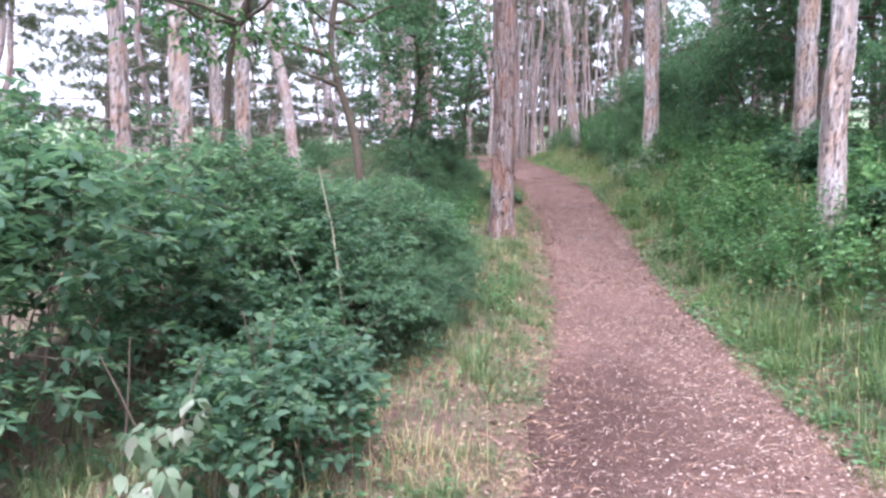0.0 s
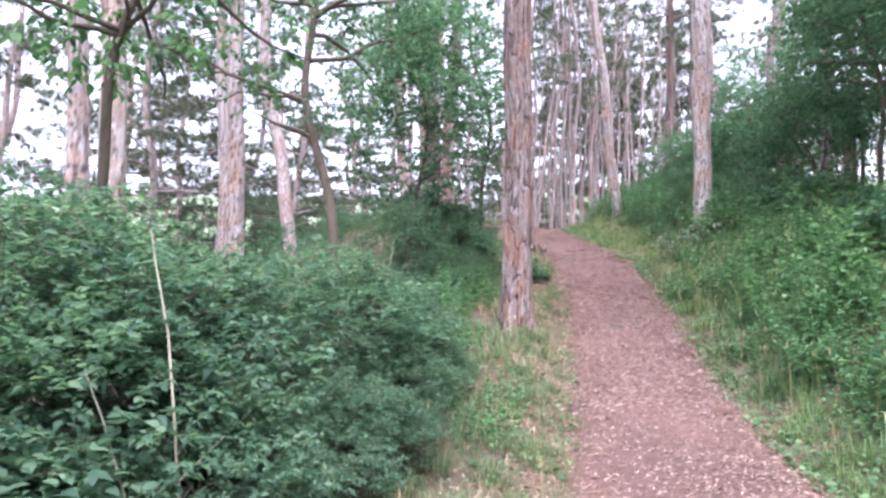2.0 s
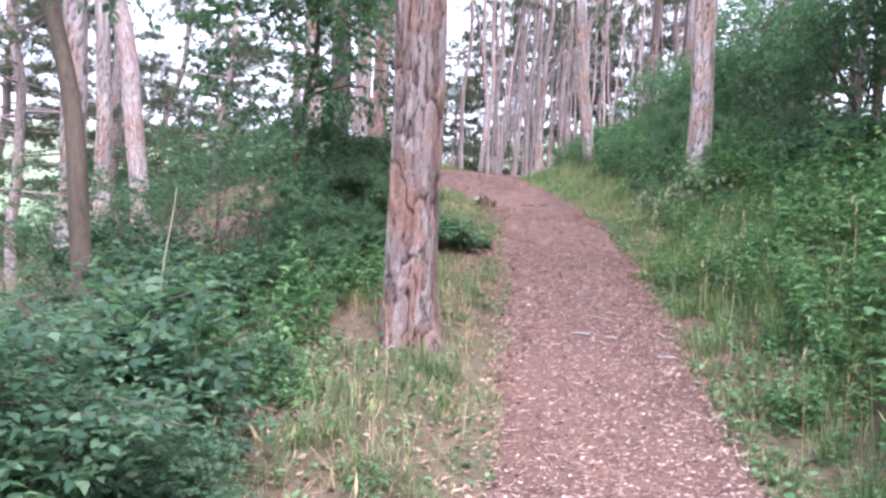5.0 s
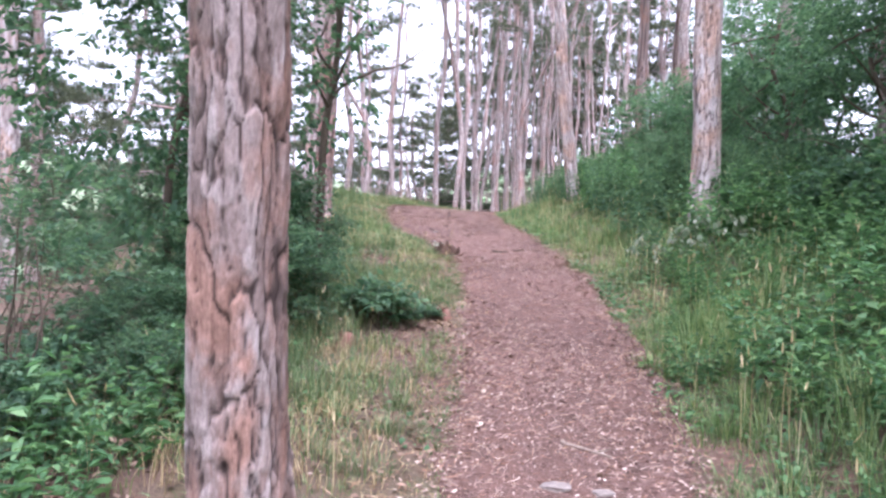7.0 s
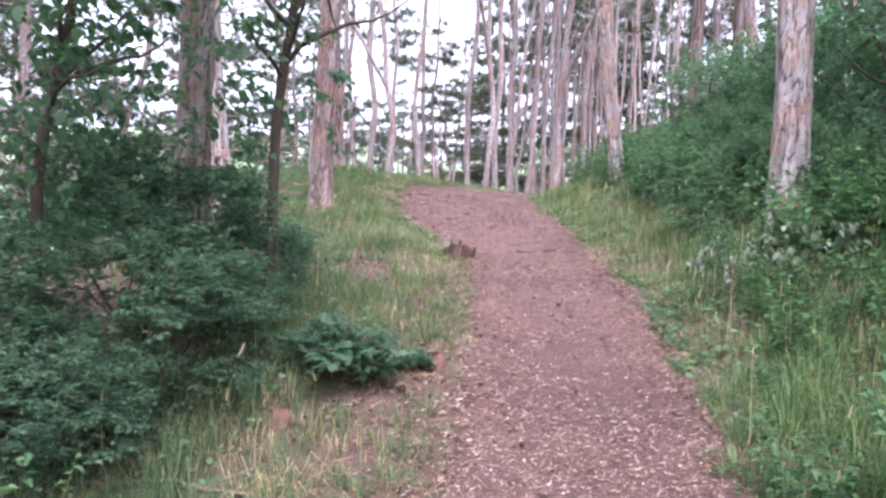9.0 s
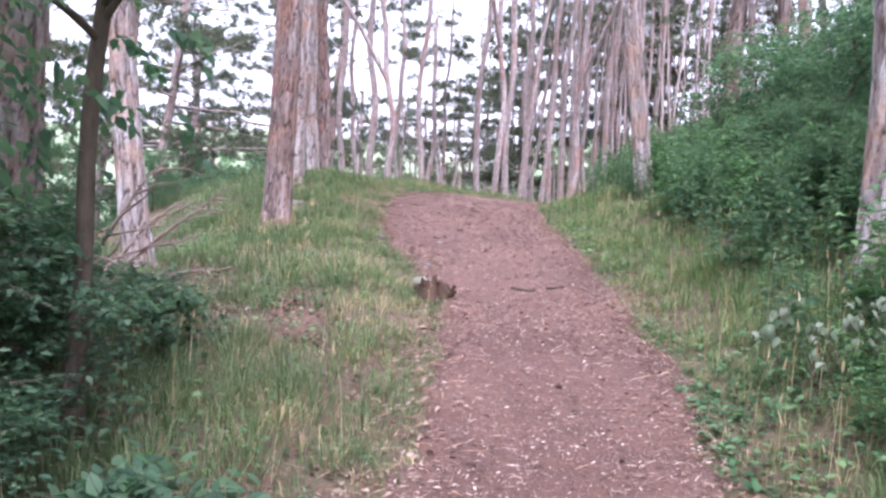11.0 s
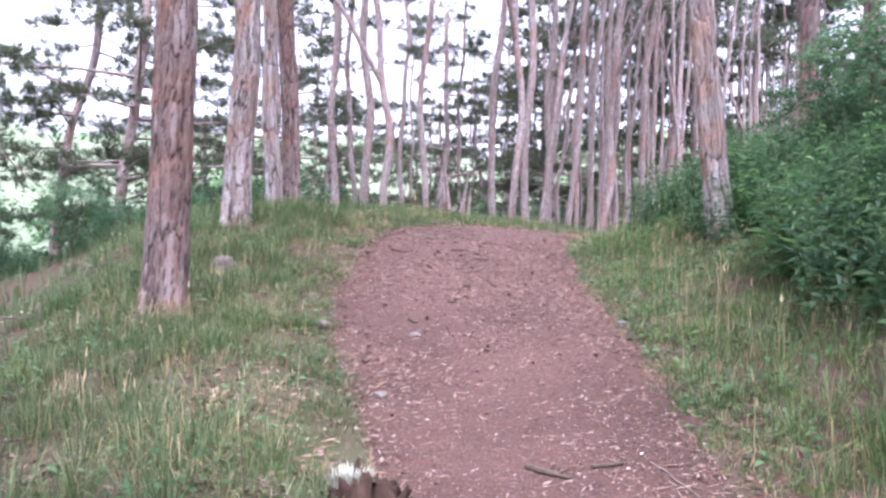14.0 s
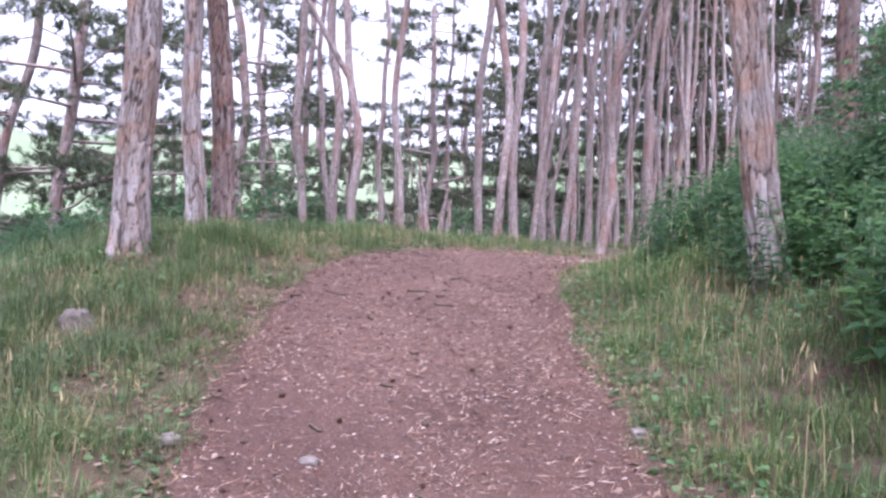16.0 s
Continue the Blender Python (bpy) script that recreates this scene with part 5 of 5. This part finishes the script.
def pale_stem(label, x, y, tall, lean, seed, material=None):
    material = material or PALE_STEM
    r = np.random.default_rng(seed)
    p = bent_line(r, (0, 0, -0.03), (lean[0], lean[1], 1.0), tall, 12, 0.06)
    me = mesh_of("bare_stem", *tube(p, np.linspace(0.008, 0.003, 12), 6), material, True)
    ob = tagged(new("bare_stem", me), label, "stem", "bare stems in the hedge")
    ob.matrix_basis = pose(x, y, float(height(x, y)))
    r2 = bent_line(r, p[4], (0.6, 0.2, 0.6), 0.25, 5, 0.2)
    part("twig", mesh_of("twig", *tube(r2, np.linspace(0.004, 0.0015, 5), 5), material, True), ob)


pale_stem("thin pale bare stem in front of the hedge", -0.58, 4.53, 1.45, (-0.08, 0.0), 1)
pale_stem("thin pale bare stem in front of the hedge", -0.62, 4.48, 1.0, (-0.30, 0.0), 2)
for k, (x, y, lean) in enumerate(((-1.0, 2.75, -0.35), (-1.12, 2.6, 0.3), (-1.5, 2.2, -0.2), (-0.9, 3.1, 0.25), (-1.3, 2.85, 0.1), (-0.75, 3.4, -0.3))):
    pale_stem("thin brown bare stem at the foot of the hedge", x, y, 0.8, (lean, -0.05), 20 + k, TWIG)
pale_stem("thin pale bare stem on the leaf litter", -0.55, 8.9, 1.0, (0.05, 0.0), 3)


def stump():
    """A rotten, splintered stump with a mossy top."""
    n, h = 56, 0.15
    r = np.random.default_rng(5)
    th = np.arange(n) * 2 * np.pi / n
    rows = []
    for k, s in enumerate(np.linspace(0, 1, 9)):
        rad = 0.105 * (1.25 - 0.35 * s) * (1 + 0.22 * np.sin(3 * th + 1) + 0.30 * (vnoise(np.cos(th) * 4 + 5, np.sin(th) * 4 + 5, s * 2.0, 3) - 0.5) * 2 + 0.12 * (vnoise(np.cos(th) * 11 + 9, np.sin(th) * 11 + 9, s * 3, 4) - 0.5) * 2)
        top = h * s * (1 + 1.1 * s * (vnoise(np.cos(th) * 3.2 + 7, np.sin(th) * 3.2 + 7, 0, 6) - 0.62) + 0.4 * s * (vnoise(np.cos(th) * 9 + 7, np.sin(th) * 9 + 7, 0, 7) - 0.5))
        rows.append(np.stack([rad * np.cos(th) * 1.25, rad * np.sin(th), top - 0.04], 1))
    for s in (0.8, 0.5, 0.05):
        q = rows[8] * np.array([s, s, 0.4 + 0.6 * s]) + np.array([0, 0, -0.01 * (1 - s)]) + r.normal(0, 0.006, (n, 3))
        rows.append(q)
    v = np.concatenate(rows)
    i, j = np.meshgrid(np.arange(len(rows) - 1), np.arange(n), indexing="ij")
    f = np.stack([i * n + j, i * n + (j + 1) % n, (i + 1) * n + (j + 1) % n, (i + 1) * n + j], -1).reshape(-1, 4)
    ob = thing("tree_stump", "small rotten brown tree stump at the path's edge", "stump")
    part("wood", mesh_of("wood", v, f, ROTTEN, True), ob, "dark splintered wood")
    for k in range(5):                       # splinters and a second, lower lump of root
        p = bent_line(r, (0.10 + 0.05 * r.random(), r.uniform(-0.08, 0.06), -0.03), (0.5, r.normal(0, 0.3), 0.8), r.uniform(0.09, 0.16), 5, 0.2)
        part("splinter", mesh_of("splinter", *tube(p, np.linspace(0.034, 0.006, 5), 6), ROTTEN, True), ob)
    m = 260
    a, d = r.uniform(0, 6.28, m), 0.10 * r.uniform(0, 1, m) ** 0.5
    base = np.stack([d * np.cos(a) - 0.04, d * np.sin(a), np.full(m, h * 0.66)], 1)
    bv, bf = blades(base, np.stack([np.cos(a), np.sin(a), 0 * a], 1) * 0.4, r.uniform(0.02, 0.06, m), np.full(m, 0.004))
    part("moss", mesh_of("moss", bv, bf, LICHEN), ob, "pale green moss and lichen tuft")
    ob.matrix_basis = pose(1.40, 15.86, float(height(1.40, 15.86))) @ Matrix.Diagonal((0.95, 0.95, 1.05, 1))


LICHEN = island_material("pale_lichen", [(0.0, (0.34, 0.38, 0.28)), (1.0, (0.66, 0.68, 0.58))], 0.9)
ROTTEN = plain_material("rotten_wood", (0.022, 0.014, 0.011), (0.11, 0.07, 0.05), 30, 0.95, 0.008, (1, 1, 0.3))
stump()


def stone(label, x, y, size, seed, squash=0.75, on_path=False):
    bm = bmesh.new()
    bmesh.ops.create_icosphere(bm, subdivisions=3, radius=1)
    co = np.array([v.co[:] for v in bm.verts])
    n = 0.75 + 0.5 * vnoise(co[:, 0] * 1.6 + 4, co[:, 1] * 1.6 + 4, co[:, 2] * 1.6 + 4, seed)
    n = n + 0.10 * vnoise(co[:, 0] * 6 + 4, co[:, 1] * 6 + 4, co[:, 2] * 6 + 4, seed + 1)
    co = np.sign(co) * np.abs(co) ** 0.6 * n[:, None] * size * np.array([1, 0.8, squash])
    for v, c in zip(bm.verts, co):
        v.co = c
    me = bpy.data.meshes.new("stone")
    bm.to_mesh(me)
    bm.free()
    me.materials.append(STONE)
    ob = tagged(new("stone", me), label, "stone")
    z = float(path_height(x, y) if on_path else height(x, y))
    ob.matrix_basis = pose(x, y, z + size * squash * (0.1 if on_path else -0.3), 0, 0, seed * 40)


stone("rough grey stone in the grass", -0.62, 19.2, 0.12, 3, 1.0)
stone("pale flat stone bedded in the path", 1.94, 10.27, 0.06, 4, 0.22, True)
stone("pale flat stone bedded in the path", 2.14, 10.22, 0.045, 5, 0.22, True)
stone("small pale stone on the path", 0.64, 17.94, 0.045, 6, 0.6, True)
stone("small pale stone on the path", 1.27, 17.9, 0.035, 9, 0.6, True)
stone("pale flat stone at the path's edge", 2.45, 9.84, 0.045, 10, 0.25, True)
stone("small pale stone at the path's edge", 2.66, 18.36, 0.04, 7, 0.6, True)
stone("small pale stone on the path", 1.25, 16.9, 0.04, 8, 0.5, True)


def cone_mesh():
    """A closed pine cone with rows of scales."""
    vs, fs = [], []
    k = 0
    for row in range(9):
        s = row / 8
        rad = 0.019 * math.sin(math.pi * (0.15 + 0.8 * s)) + 0.003
        for q in range(8):
            a = q * math.pi / 4 + row * 0.5
            for da, z, rr in ((-0.35, -0.003, 0.75), (0.35, -0.003, 0.75), (0.0, 0.006, 1.25), (0.0, -0.006, 1.0)):
                vs.append((math.cos(a + da) * rad * rr, math.sin(a + da) * rad * rr, s * 0.055 + z))
            fs += [(k, k + 1, k + 2), (k, k + 2, k + 3), (k + 1, k + 3, k + 2)]
            k += 4
    v = np.array(vs)[:, [2, 0, 1]]
    return mesh_of("pine_cone", v, np.array(fs), CONE)


cone = tagged(new("pine_cone", cone_mesh()), "dark brown pine cone lying on the path", "pine cone", "fallen cones")
rng = np.random.default_rng(17)
for n in range(26):
    y = 2.0 + 19.5 * rng.random() if n < 17 else rng.uniform(17.5, 21.3)
    x = float(EDGE_L(y) + (EDGE_R(y) - EDGE_L(y)) * rng.uniform(0.06, 0.94))
    m = pose(x, y, float(path_height(x, y)) + 0.010, rng.uniform(0, 360), rng.uniform(-15, 15), rng.uniform(0, 360)) @ Matrix.Diagonal((*[rng.uniform(0.55, 0.9)] * 3, 1))
    if n:
        copy_thing(cone, m)
    else:
        cone.matrix_basis = m


def snag():
    """A broken, splintered trunk past the crest."""
    ob = thing("broken_snag", "broken splintered pale tree stump under the pines", "stump")
    r = np.random.default_rng(3)
    for k, (dx, h) in enumerate(((0, 1.55), (0.16, 1.2), (-0.14, 1.25), (0.27, 0.9))):
        p = bent_line(r, (dx, r.uniform(-0.08, 0.08), -0.1), (dx * 0.2, 0, 1), h, 7, 0.08)
        part("splinter", mesh_of("splinter", *tube(p, np.linspace(0.07, 0.012, 7), 7), BARK_FAR, True), ob)
    ob.matrix_basis = pose(0.52, 26.7, float(height(0.52, 26.7)))


snag()


def root_stub(x, y, turn):
    """A short broken root that stands out of the bare earth."""
    ob = thing("root_stub", "short reddish-brown broken root in bare earth", "root")
    me, axis = trunk_mesh("wood", 77, 0.06, 0.20, (0.5, 0.2), 0.02, 18, 14, ROTTEN_RED, 0.4)
    part("wood", me, ob, "reddish-brown weathered wood")
    p = bent_line(np.random.default_rng(6), (0.02, 0, 0.0), (0.9, 0.3, 0.15), 0.3, 6, 0.2, -0.1)
    part("side_root", mesh_of("side_root", *tube(p, np.linspace(0.03, 0.008, 6), 7), ROTTEN_RED, True), ob)
    ob.matrix_basis = pose(x, y, float(height(x, y)), 0, 0, turn)


ROTTEN_RED = plain_material("red_root", (0.09, 0.045, 0.035), (0.27, 0.15, 0.115), 30, 0.9, 0.005, (1, 1, 0.3))
root_stub(0.74, 11.9, 20)
root_stub(1.40, 12.92, 75)


def far_woods():
    """Woods on the far hillsides: many small clumps of leaves."""
    r = np.random.default_rng(23)
    n = 2600
    a, d = r.uniform(0, 2 * np.pi, n), r.uniform(110, 480, n)
    x, y = 1 + d * np.sin(a), 12 + d * np.cos(a)
    keep = vnoise(x / 45, y / 45, 0, 31) > 0.47
    x, y = x[keep], y[keep]
    z = height(x, y)
    per = 26
    c = np.repeat(np.stack([x, y, z + 4.0], 1), per, 0) + r.normal(0, 1, (len(x) * per, 3)) * np.array([2.2, 2.2, 2.4])
    way = unit(r.normal(size=c.shape))
    size = r.uniform(1.2, 2.6, len(c))
    v, f = leaves(c, way, unit(r.normal(size=c.shape)), size, size * 0.8, 0.15, True)
    tagged(new("far_woods", mesh_of("far_woods", v, f, LEAF_BRIGHT)), "hazy green woods on the far hillside", "woods", kind="stuff")


far_woods()
